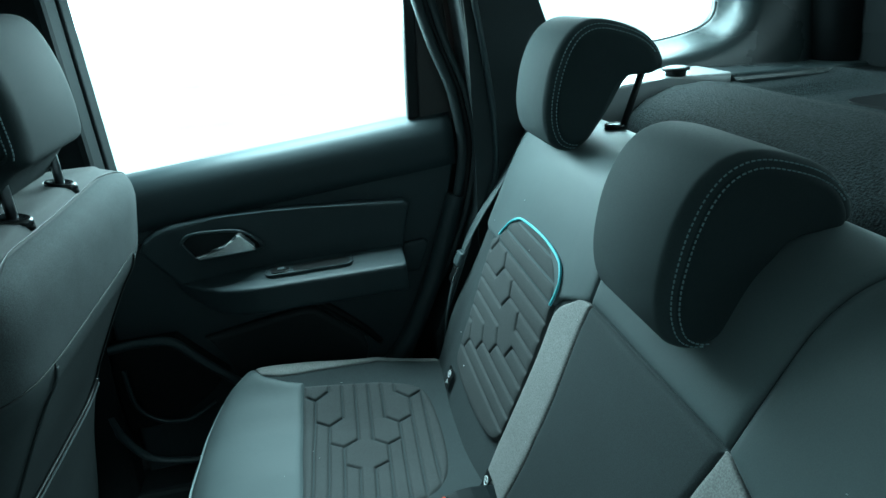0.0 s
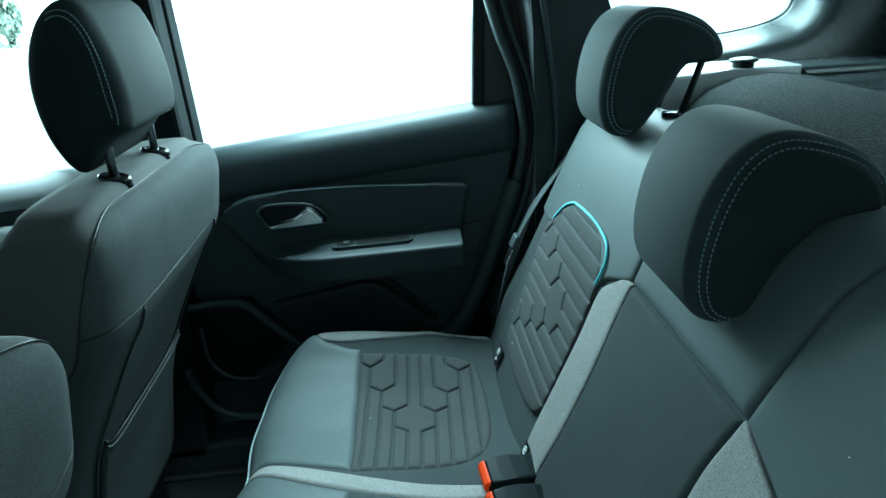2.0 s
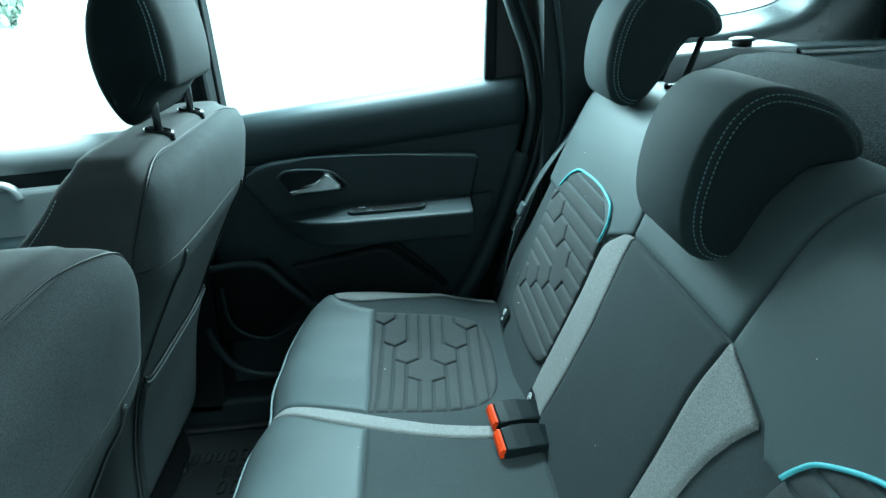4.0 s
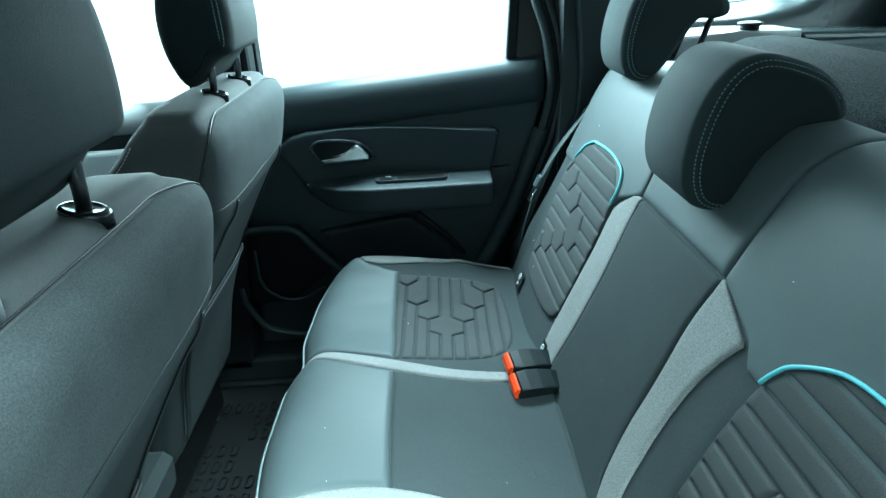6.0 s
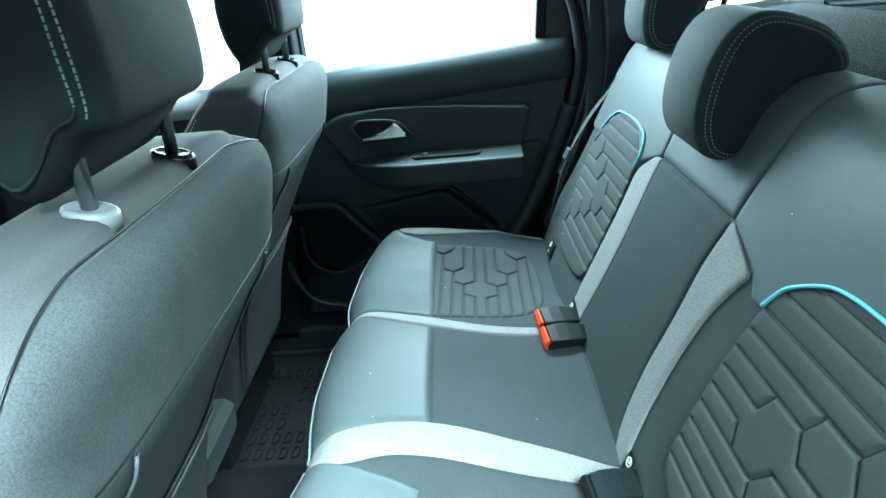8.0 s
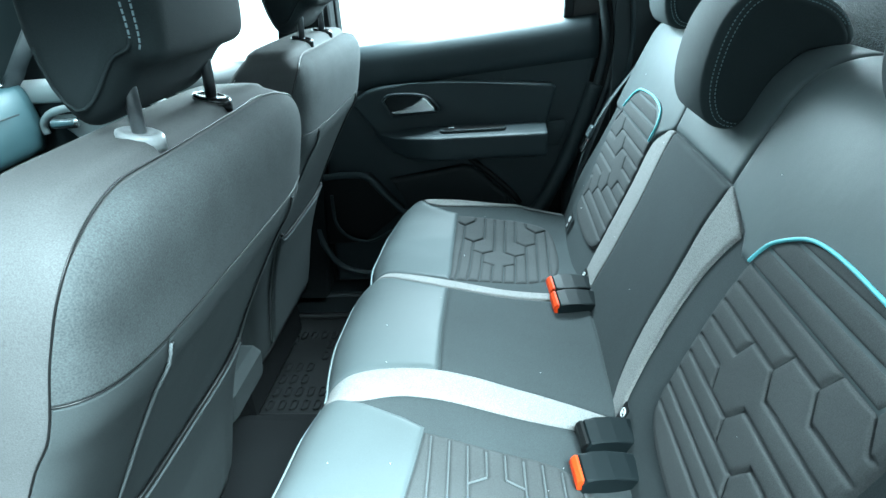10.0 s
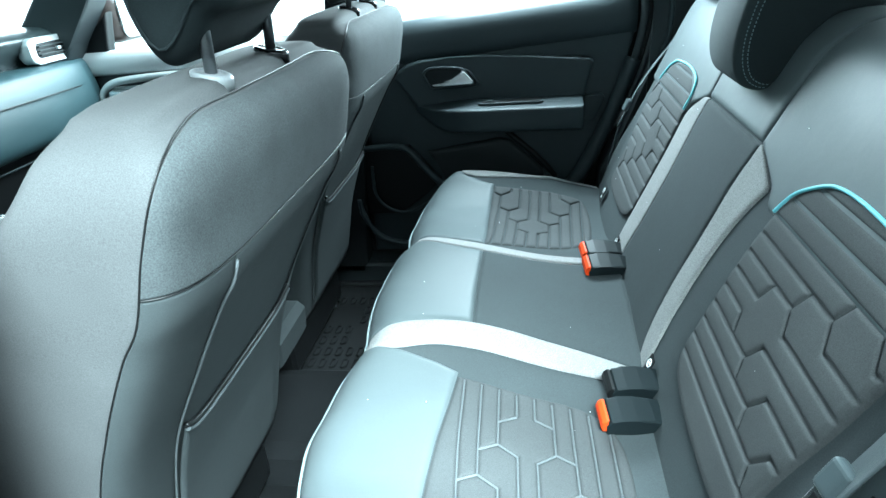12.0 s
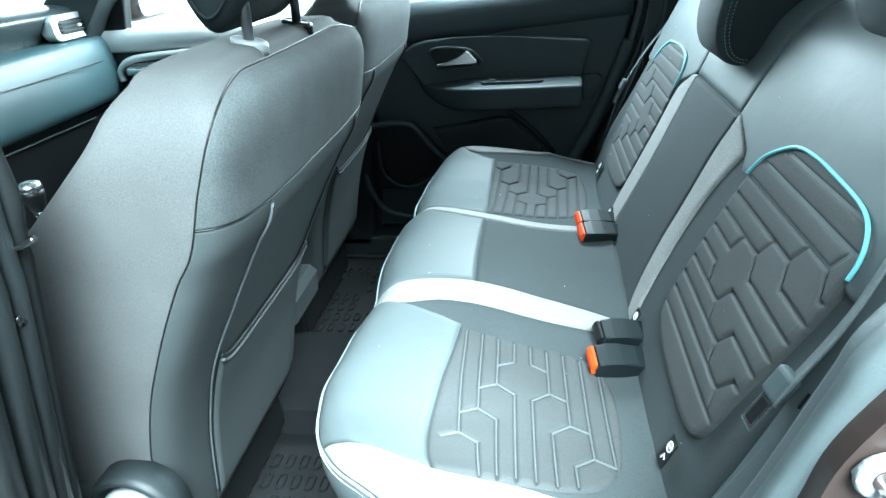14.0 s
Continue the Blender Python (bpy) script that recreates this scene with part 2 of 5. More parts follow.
def patch(name, surface, a, b, v0, v1, mat, parent, label="", nu=24, nv=24, lift=0.004, edge=0.005, sink=0.004, relief=None):
    """A sewn panel on a surface(u, v) -> place: between the curves u = a(v) and u = b(v), v0 to v1; its rim dips into the seam."""
    def ticks(n):
        return np.concatenate([[0, 0.15 / n, 0.4 / n], np.linspace(1 / n, 1 - 1 / n, n - 1), [1 - 0.4 / n, 1 - 0.15 / n, 1]])
    U, V = np.meshgrid(ticks(nu), v0 + (v1 - v0) * ticks(nv))
    nu, nv = nu + 4, nv + 4
    A, B = np.vectorize(a)(V), np.vectorize(b)(V)
    Y = A + (B - A) * U
    P = surface(Y, V)
    Pu, Pv = np.gradient(P, axis=1), np.gradient(P, axis=0)
    N = np.cross(Pu, Pv)
    N /= np.linalg.norm(N, axis=2)[..., None] + 1e-12
    du = np.linalg.norm(np.diff(P, axis=1), axis=2).sum(axis=1)[:, None]
    dv = np.linalg.norm(np.diff(P, axis=0), axis=2).sum(axis=0)[None, :]
    Vn = (V - v0) / (v1 - v0)
    D = np.minimum(np.minimum(U, 1 - U) * du, np.minimum(Vn, 1 - Vn) * dv)
    h = lift * (1 - (1 - np.clip(D / edge, 0, 1)) ** 2) - 0.002
    if relief is not None:
        h = h + relief(Y, V) * np.clip(D / 0.010, 0, 1)
    rim = (U == 0) | (U == 1) | (V == v0) | (V == v1)
    h = np.where(rim, -sink, h)
    sign = outward(surface, P, N)
    Q = P + sign * N * h[..., None]
    w = nu + 1
    faces = [(i * w + j, i * w + j + 1, (i + 1) * w + j + 1, (i + 1) * w + j) for i in range(nv) for j in range(nu)]
    return mesh_object(name, Q.reshape(-1, 3), faces, mat, parent, label)


OUT = {}


def outward(surface, P, N):
    """+1 or -1, so that normals point away from the middle that is noted for this surface."""
    c = np.array(OUT[surface])
    i, j = P.shape[0] // 2, P.shape[1] // 2
    return 1.0 if np.dot(N[i, j], P[i, j] - c) > 0 else -1.0


def eased(points, times=3):
    """A closed outline with its corners cut off again and again, until they are round."""
    p = np.array(points, float)
    for _ in range(times):
        q = np.roll(p, -1, axis=0)
        p = np.stack([0.75 * p + 0.25 * q, 0.25 * p + 0.75 * q], axis=1).reshape(-1, 2)
    return p


def panel(name, surface, outline, mat, parent, label="", step=0.0016, lift=0.004, edge=0.006, relief=None):
    """A padded panel on a surface(u, v), inside a closed outline; outside it the panel dives under its neighbours."""
    o = np.array(outline)
    lo, hi = o.min(axis=0) - 3 * step, o.max(axis=0) + 3 * step
    nu, nv = int((hi[0] - lo[0]) / step), int((hi[1] - lo[1]) / step)
    Y, V = np.meshgrid(np.linspace(lo[0], hi[0], nu + 1), np.linspace(lo[1], hi[1], nv + 1))
    n = np.roll(o, -1, axis=0)
    inside = np.zeros(Y.shape, bool)
    for (y0, v0), (y1, v1) in zip(o, n):
        if v0 != v1:
            inside ^= ((v0 > V) != (v1 > V)) & (Y < (y1 - y0) * (V - v0) / (v1 - v0) + y0)
    D = near((Y, V), list(zip(o, n))) * np.where(inside, 1, -1)
    h = lift * (1 - (1 - np.clip(D / edge, 0, 1)) ** 2) - 0.0025 + 1.8 * np.minimum(D, 0)
    if relief is not None:
        h = h + relief(Y, V) * np.clip(D / 0.010, 0, 1)
    P = surface(Y, V)
    N = np.cross(np.gradient(P, axis=1), np.gradient(P, axis=0))
    N /= np.linalg.norm(N, axis=2)[..., None] + 1e-12
    Q = P + outward(surface, P, N) * N * h[..., None]
    keep = D > -0.007
    number = np.cumsum(keep.reshape(-1)) - 1
    w = nu + 1
    faces = []
    for i in range(nv):
        for j in range(nu):
            if keep[i, j] and keep[i, j + 1] and keep[i + 1, j] and keep[i + 1, j + 1]:
                faces.append(tuple(int(number[k]) for k in (i * w + j, i * w + j + 1, (i + 1) * w + j + 1, (i + 1) * w + j)))
    return mesh_object(name, Q.reshape(-1, 3)[keep.reshape(-1)], faces, mat, parent, label)


def line(*pairs):
    """A piecewise straight function of v, through (v, value) pairs."""
    vs, ws = [p[0] for p in pairs], [p[1] for p in pairs]
    return lambda v: float(np.interp(v, vs, ws))


def curve(*pairs):
    """The same, with its corners smoothed."""
    f = line(*pairs)
    return lambda v: sum(f(v + 0.006 * k) for k in range(-4, 5)) / 9


def near(points, segments):
    """The least distance from each (p, q) to a set of segments."""
    p = np.stack(points, axis=-1)
    best = np.full(p.shape[:-1], 9.0)
    for a, b in segments:
        a, b = np.array(a), np.array(b)
        t = np.clip(((p - a) @ (b - a)) / max((b - a) @ (b - a), 1e-12), 0, 1)
        best = np.minimum(best, np.linalg.norm(p - (a + t[..., None] * (b - a)), axis=-1))
    return best


def quilting(first, step, start, way, reach, mid, count, d0, dd, e0, de, fan=0.0):
    """Sewn rows at first + i * step, from start along way to reach; those near row mid jog aside and leave an open cross."""
    segs = []

    def at(d, i):
        d = min(d, reach)
        return start + way * d, first + i * step + fan * d
    for i in range(1, count + 1):
        low = i <= mid
        d = d0 + (mid - i) * dd if low else e0 + (i - mid - 1) * de
        back, on = (-1, 1) if low else (1, -1)
        segs.append((at(0, i), at(d, i)))
        if d < reach:
            segs.append((at(d, i), at(d + 0.014, i + back)))
            if i not in (mid, mid + 1):
                segs += [(at(d, i), at(d + 0.019, i + on)), (at(d + 0.019, i + on), at(reach, i + on))]
    return segs


def sewn(segs, depth=0.0055, wide=0.0020):
    """Relief round sewn lines: padded between them, with a crease."""
    def relief(Y, V):
        d = near((Y, V), segs)
        return 0.0019 * (1 - np.exp(-d / 0.004)) - depth * np.exp(-(d / wide) ** 2)
    return relief


def rounded(a0, a1, b0, b1, r, n=5):
    """A rectangle's outline with round corners."""
    out = []
    for ca, cb, w in ((a1 - r, b1 - r, 0), (a0 + r, b1 - r, 90), (a0 + r, b0 + r, 180), (a1 - r, b0 + r, 270)):
        out += [(ca + r * math.cos(radians(w + 90 * k / n)), cb + r * math.sin(radians(w + 90 * k / n))) for k in range(n + 1)]
    return out


# ---- ground and distance ----
bm = bmesh.new()
bmesh.ops.create_grid(bm, x_segments=40, y_segments=40, size=400)
tagged(part("ground", bm, GROUND), "pale bright concrete ground outside the car", "ground", kind="structure")
# curved sheet added beyond the right windows, glowing white in place of bright sky
mesh_object("backdrop", [(-90 * math.cos(w), 75 * math.sin(w) + 8, z) for w in np.linspace(0.15, 2.9, 25) for z in (-1, 16, 40)], [(3 * i + j, 3 * i + j + 3, 3 * i + j + 4, 3 * i + j + 1) for i in range(24) for j in range(2)], SKYGLOW)
tagged(bpy.data.objects["backdrop"], "glowing white sheet standing in for the bright overcast distance", "backdrop", kind="structure")

# unseen wall, added to keep low sky and ground light out of the doorway
tagged(part("light_block_wall", box((16.0, 0.25, 1.8), (0.0, -2.2, 0.9), bevel=0.02), BLOCKER), "plain dark wall out of view, added to block low light from the left", "wall", kind="structure")


# ---- car shell ----
def belt(x):
    return 1.085 + 0.078 * x


shell = thing("car_body", "brown painted car body with dark cabin lining", "car body", kind="structure")
part("floor", prism([(-2.0, -0.74), (0.30, -0.74), (0.30, 0.74), (-2.0, 0.74)], "z", 0.24, 0.275, 0), CARPET, shell, "dark carpeted floor pan")
part("floor_tunnel", prism([(-0.17, 0.27), (0.17, 0.27), (0.145, 0.335), (0.11, 0.35), (-0.11, 0.35), (-0.145, 0.335)], "x", -2.0, -0.30, 0.01), CARPET, shell, "low carpeted centre tunnel")
part("heel_panel", prism([(-0.28, 0.27), (0.30, 0.27), (0.30, 0.50), (-0.24, 0.50)], "y", -0.62, 0.62, 0.02), CARPET, shell, "carpeted step under the bench")
part("boot_floor", prism([(0.30, -0.72), (1.25, -0.72), (1.25, 0.72), (0.30, 0.72)], "z", 0.55, 0.58, 0), CARPET, shell)
part("ceiling", prism([(-1.15, -0.66), (1.15, -0.66), (1.15, 0.66), (-1.15, 0.66)], "z", 1.52, 1.56, 0.01), LINING, shell, "pale cloth headliner")
part("tailgate", prism([(1.06, 0.50), (1.32, 0.50), (1.32, 1.20), (1.063, 1.20), (1.07, 1.1)], "y", -0.76, 0.76, 0.01, 3), MATTE, shell, "dark tailgate lining")
for y0, y1 in ((-0.76, -0.50), (0.50, 0.76)):
    part("tailgate_post", prism([(1.061, 1.19), (1.30, 1.19), (1.18, 1.57), (0.98, 1.57), (1.05, 1.3)], "y", y0, y1, 0.01, 3), MATTE, shell)
part("tailgate_header", prism([(0.998, 1.50), (1.205, 1.50), (1.178, 1.568), (0.982, 1.568)], "y", -0.51, 0.51, 0.006), MATTE, shell)
part("tailgate_window", prism([(1.262, 1.19), (1.266, 1.19), (1.176, 1.51), (1.172, 1.51)], "y", -0.505, 0.505, 0), GLASS, shell).visible_shadow = False
for side in (1, -1):
    part("sill", prism([(-1.3, 0.22), (0.1, 0.22), (0.1, 0.34), (-1.3, 0.34)], "y", side * 0.70, side * 0.80, 0.012), PLASTIC, shell, "black sill trim")
    part("roof_rail", prism([(0.60, 1.47), (0.66, 1.55), (0.75, 1.55), (0.74, 1.44)] if side > 0 else [(-0.60, 1.47), (-0.66, 1.55), (-0.75, 1.55), (-0.74, 1.44)], "x", -1.0, 1.1, 0.012), LINING, shell)

# right side: pillars and rear quarter
part("b_pillar", prism([(-0.68, 0.3), (-0.56, 0.3), (-0.51, 0.90), (-0.435, 1.05), (-0.43, 1.5), (-0.53, 1.5), (-0.57, 1.05), (-0.62, 0.90)], "y", 0.70, 0.77, 0.012), MATTE, shell, "dark pillar lining")
part("c_pillar", prism([(0.285, 0.55), (0.60, 0.55), (0.60, 1.13), (0.43, 1.20), (0.37, 1.50), (0.24, 1.50), (0.275, 1.25), (0.295, 1.05), (0.27, 0.85)], "y", 0.66, 0.78, 0.02, 3), PLASTIC, shell, "dark pillar lining")
edge_line = spline([(0.34, 1.222), (0.45, 1.205), (0.58, 1.196), (0.70, 1.198), (0.78, 1.208), (0.825, 1.222), (0.846, 1.246), (0.848, 1.29), (0.842, 1.36), (0.83, 1.44), (0.82, 1.52)], 70)
away = np.gradient(edge_line, axis=0)
away = np.stack([away[:, 1], -away[:, 0]], axis=1) / np.linalg.norm(away, axis=1)[:, None]
rings = []
for p, n in zip(edge_line, away):
    rings.append([(p[0] + n[0] * d, y, p[1] + n[1] * d) for d, y in ((-0.004, 0.775), (-0.004, 0.765), (0.004, 0.757), (0.018, 0.722), (0.026, 0.700), (0.034, 0.690), (0.055, 0.684), (0.11, 0.675), (0.30, 0.655), (0.30, 0.80))])
loft("quarter_trim", rings, QUARTER, shell, "smooth dark trim round the quarter window")
tube("quarter_gasket", [(p[0], 0.766, p[1]) for p in edge_line], 0.0045, BLACK, shell)
part("d_pillar", prism([(1.02, 1.10), (1.14, 1.10), (1.12, 1.57), (0.96, 1.57)], "y", 0.60, 0.80, 0.05, 5), MATTE, shell, "dark pillar lining", smooth=True)
part("boot_side", prism([(0.45, 0.55), (1.2, 0.55), (1.2, 1.12), (0.45, 1.14)], "y", 0.62, 0.78, 0.01), PLASTIC, shell)
part("quarter_window", prism([(0.36, 1.19), (0.90, 1.16), (0.90, 1.50), (0.34, 1.50)], "y", 0.765, 0.769, 0), GLASS, shell).visible_shadow = False

part("door_jamb", prism([(-0.05, 0.30), (0.45, 0.30), (0.45, 1.12), (0.25, 1.12), (0.20, 0.95), (0.05, 0.60)], "y", 0.786, 0.799, 0.002), BLACK, shell)
part("windscreen", prism([(-1.15, 1.52), (-1.80, 1.09), (-1.805, 1.095), (-1.155, 1.525)], "y", -0.70, 0.70, 0), TINTED, shell, "sloping tinted windscreen")
part("body_side", prism([(-0.03, 0.20), (1.32, 0.20), (1.32, 1.16), (0.90, 1.17), (0.40, 1.20), (0.36, 1.50), (0.19, 1.56), (0.235, 1.25), (0.20, 1.0), (0.10, 0.66)], "y", 0.802, 0.845, 0.006), PAINT, shell, "brown painted rear wing")
part("body_side_front", prism([(-1.5, 0.20), (-0.02, 0.20), (0.24, 0.95), (-1.5, 0.95)], "y", 0.845, 0.87, 0.006), PAINT, shell, "brown painted door skins")
part("under_floor", prism([(-2.9, -0.80), (1.3, -0.80), (1.3, 0.80), (-2.9, 0.80)], "z", 0.18, 0.215, 0), BLACK, shell)

# left side: pillars round the open doorway
part("b_pillar", prism([(-0.66, 0.3), (-0.56, 0.3), (-0.504, 0.71), (-0.438, 1.01), (-0.425, 1.12), (-0.46, 1.5), (-0.60, 1.5)], "y", -0.80, -0.70, 0.010), BLACK, shell, "dark pillar lining")
part("c_pillar", prism([(0.70, 0.40), (0.70, 1.2), (0.48, 1.24), (0.46, 1.50)] + [tuple(p) for p in spline([(0.366, 1.50), (0.355, 1.2), (0.271, 1.08), (0.189, 0.94), (0.169, 0.87), (0.159, 0.80), (0.141, 0.74), (0.087, 0.62), (0.066, 0.40)], 48)], "y", -0.80, -0.752, 0.006, 3), PAINT, shell, "brown painted door frame")
part("quarter_panel", prism([(0.68, 0.40), (1.25, 0.40), (1.25, 1.54), (0.44, 1.54), (0.46, 1.2), (0.70, 1.2)], "y", -0.80, -0.74, 0.01), PLASTIC, shell)


# ---- right rear door ----
door = thing("door_rear", "dark plastic lined car door, closed, with window", "car door", kind="structure")
DX = [-0.45 + 0.70 * i / 28 for i in range(29)]
rings = []
for x in DX:
    z = belt(x)
    rings.append([(x, y, w) for y, w in ((0.83, z - 0.002), (0.80, z + 0.004), (0.775, z), (0.757, z - 0.012), (0.747, z - 0.035), (0.741, z - 0.07), (0.745, z - 0.105), (0.775, z - 0.112), (0.83, z - 0.112))])
loft("door_shoulder", rings, PLASTIC_SOFT, door, "soft plastic door shoulder")
part("door_liner", prism([(-0.54, 0.36), (-0.02, 0.36), (0.02, 0.50), (0.10, 0.62), (0.17, 0.74), (0.225, 0.92), (0.25, 1.01), (-0.50, 0.95)], "y", 0.749, 0.83, 0.01, 3), PLASTIC_SOFT, door, "dark lower door lining")
part("door_insert", prism([(-0.410, 0.912), (-0.398, 0.932), (-0.372, 0.949), (-0.339, 0.958), (-0.251, 0.963), (-0.15, 0.961), (-0.051, 0.955), (0.129, 0.942), (0.140, 0.932), (0.116, 0.835), (0.10, 0.825), (-0.335, 0.820), (-0.352, 0.83)], "y", 0.722, 0.76, 0.010, 3), PLASTIC_SOFT, door, "raised soft insert panel")
part("window_pane", prism([(-0.45, 1.04), (0.18, 1.10), (0.20, 1.50), (-0.43, 1.50)], "y", 0.800, 0.804, 0), GLASS, door).visible_shadow = False
part("window_divider", prism([(0.163, 1.10), (0.188, 1.10), (0.212, 1.50), (0.188, 1.50)], "y", 0.772, 0.80, 0.004), BLACK, door)
part("window_filler", prism([(0.186, 1.09), (0.275, 1.09), (0.245, 1.50), (0.210, 1.50)], "y", 0.776, 0.80, 0.004), FILLER, door, "brownish corner panel behind the window")
part("window_frame", prism([(-0.452, 1.04), (-0.430, 1.05), (-0.425, 1.50), (-0.447, 1.50)], "y", 0.765, 0.81, 0.004), MATTE, door)
part("window_header", prism([(-0.45, 1.46), (0.25, 1.46), (0.25, 1.50), (-0.45, 1.50)], "y", 0.74, 0.80, 0.004), BLACK, door)
SEAL_RUN = spline([(0.16, 0.75, 1.50), (0.201, 0.75, 1.328), (0.224, 0.75, 1.243), (0.252, 0.75, 1.163), (0.264, 0.75, 1.098), (0.269, 0.75, 1.032), (0.254, 0.75, 0.946), (0.226, 0.75, 0.859), (0.185, 0.75, 0.77), (0.11, 0.752, 0.63), (0.05, 0.755, 0.48)], 60)
tube("door_seal", SEAL_RUN, 0.011, SEAL, door, "rubber door seal", 12)
tube("seal_lip", SEAL_RUN + np.array((0.015, -0.004, 0.0)), 0.006, BLACK, door)
tube("seal_lip", SEAL_RUN + np.array((0.026, -0.006, 0.0)), 0.008, SEAL, door)


# ---- rear bench ----
OUTER = 0.645
FRONT = line((-0.66, 0.22), (-0.62, 0.16), (-0.585, 0.105), (-0.55, 0.055), (-0.50, 0.012), (-0.45, -0.012), (-0.36, -0.030), (-0.22, -0.015), (-0.145, 0.012), (-0.08, 0.0), (0.0, -0.008), (0.10, -0.006), (0.17, -0.004), (0.205, 0.004), (0.245, 0.012), (0.285, 0.010), (0.33, 0.0), (0.38, -0.006), (0.45, -0.002), (0.50, 0.006), (0.55, 0.024), (0.585, 0.048), (0.62, 0.085), (0.66, 0.18))
HIGH = line((-0.66, -0.12), (-0.635, -0.05), (-0.62, 0.012), (-0.595, 0.036), (-0.55, 0.020), (-0.46, 0.0), (-0.30, 0.0), (-0.22, 0.008), (-0.15, 0.022), (0.0, 0.028), (0.15, 0.026), (0.22, 0.020), (0.28, 0.008), (0.34, 0.0), (0.46, 0.0), (0.55, 0.030), (0.590, 0.061), (0.62, 0.046), (0.638, -0.03), (0.66, -0.12))
CUSH = spline([(-0.27, 0.34), (-0.30, 0.45), (-0.325, 0.53), (-0.325, 0.575), (-0.305, 0.608), (-0.26, 0.625), (-0.14, 0.620), (0.0, 0.603), (0.10, 0.599), (0.21, 0.602)], 120)
CLEN = np.concatenate([[0], np.cumsum(np.linalg.norm(np.diff(CUSH, axis=0), axis=1))])
CZERO = float(np.interp(-0.14, CUSH[40:, 0], CLEN[40:]))


def smooth_line(fn):
    return np.vectorize(lambda y: (fn(y - 0.024) + fn(y - 0.012) + 2 * fn(y) + fn(y + 0.012) + fn(y + 0.024)) / 6)


FRONT_S, HIGH_S = smooth_line(FRONT), smooth_line(HIGH)


def cushion(Y, V):
    """The bench cushion: across the car, and along the seat from the place 14 cm ahead of the middle."""
    X, Z = np.interp(V + CZERO, CLEN, CUSH[:, 0]), np.interp(V + CZERO, CLEN, CUSH[:, 1])
    w = np.clip(-X / 0.3, 0, 1)
    rise = HIGH_S(Y)
    rise = np.where((np.abs(Y) > 0.46) & (rise > 0), rise * (1 - np.clip((X - 0.02 * np.sign(Y)) / 0.20, 0, 1)), rise)
    return np.stack([X + FRONT_S(Y) * w * w, Y, Z + rise * np.clip((Z - 0.45) / 0.12, 0, 1)], axis=-1)


OUT[cushion] = (0.0, 0.0, 0.3)
BACK = spline([(0.09, 0.50), (0.128, 0.575), (0.153, 0.627), (0.22, 0.783), (0.294, 0.955), (0.335, 1.045), (0.362, 1.088), (0.40, 1.112), (0.45, 1.115), (0.485, 1.09), (0.49, 1.0), (0.44, 0.85)], 160)
BLEN = np.concatenate([[0], np.cumsum(np.linalg.norm(np.diff(BACK, axis=0), axis=1))])
TURNOVER = int(np.argmax(BACK[:, 1]))
KNEE = float(np.interp(1.06, BACK[:TURNOVER, 1], BLEN[:TURNOVER]))
DEEP = line((-0.66, 0.09), (-0.64, 0.03), (-0.61, 0.004), (-0.58, 0.0), (-0.2, 0.0), (0.0, 0.0), (0.2, 0.0), (0.58, 0.0), (0.61, 0.004), (0.64, 0.03), (0.66, 0.09))
DEEP_S = smooth_line(DEEP)


def backrest(Y, V):
    """The bench's back: across the car, and up it by height to 1.06 m, then by length over the top."""
    s = np.where(V < 1.06, np.interp(np.minimum(V, 1.06), BACK[:TURNOVER, 1], BLEN[:TURNOVER]), KNEE + V - 1.06)
    X, Z = np.interp(s, BLEN, BACK[:, 0]), np.interp(s, BLEN, BACK[:, 1])
    top = np.clip((s - KNEE - 0.06) / 0.1, 0, 1)
    drop = np.clip((np.abs(Y) - 0.56) / 0.1, 0, 1) ** 2 * 0.05
    swell = 0.026 * np.clip((np.abs(Y) - 0.57) / 0.07, 0, 1) * np.exp(-((Z - 0.72) / 0.11) ** 2)
    return np.stack([X - swell + DEEP_S(Y) * (1 - top), Y, Z - drop * np.clip((Z - 0.9) / 0.2, 0, 1)], axis=-1)


OUT[backrest] = (0.6, 0.0, 0.7)


def seam_line(Y):
    """How far behind 17 mm ahead of the middle the seam at the rear of the leatherette tops runs: straight on one seat, slanted on the other."""
    return np.where(Y < 0, 0.019 - 0.092 * (np.abs(Y) - 0.237), 0.024)


def cushion_top(Y, V):
    """The cushion, drawn out lengthwise so that its line v = -0.018 follows the seam."""
    return cushion(Y, V + seam_line(Y) * np.clip((V + 0.204) / 0.186, 0, 1))


OUT[cushion_top] = OUT[cushion]
bench = thing("rear_bench", "split rear bench in dark cloth and blue-grey leatherette", "car seat")


def flat(value):
    return lambda v: value


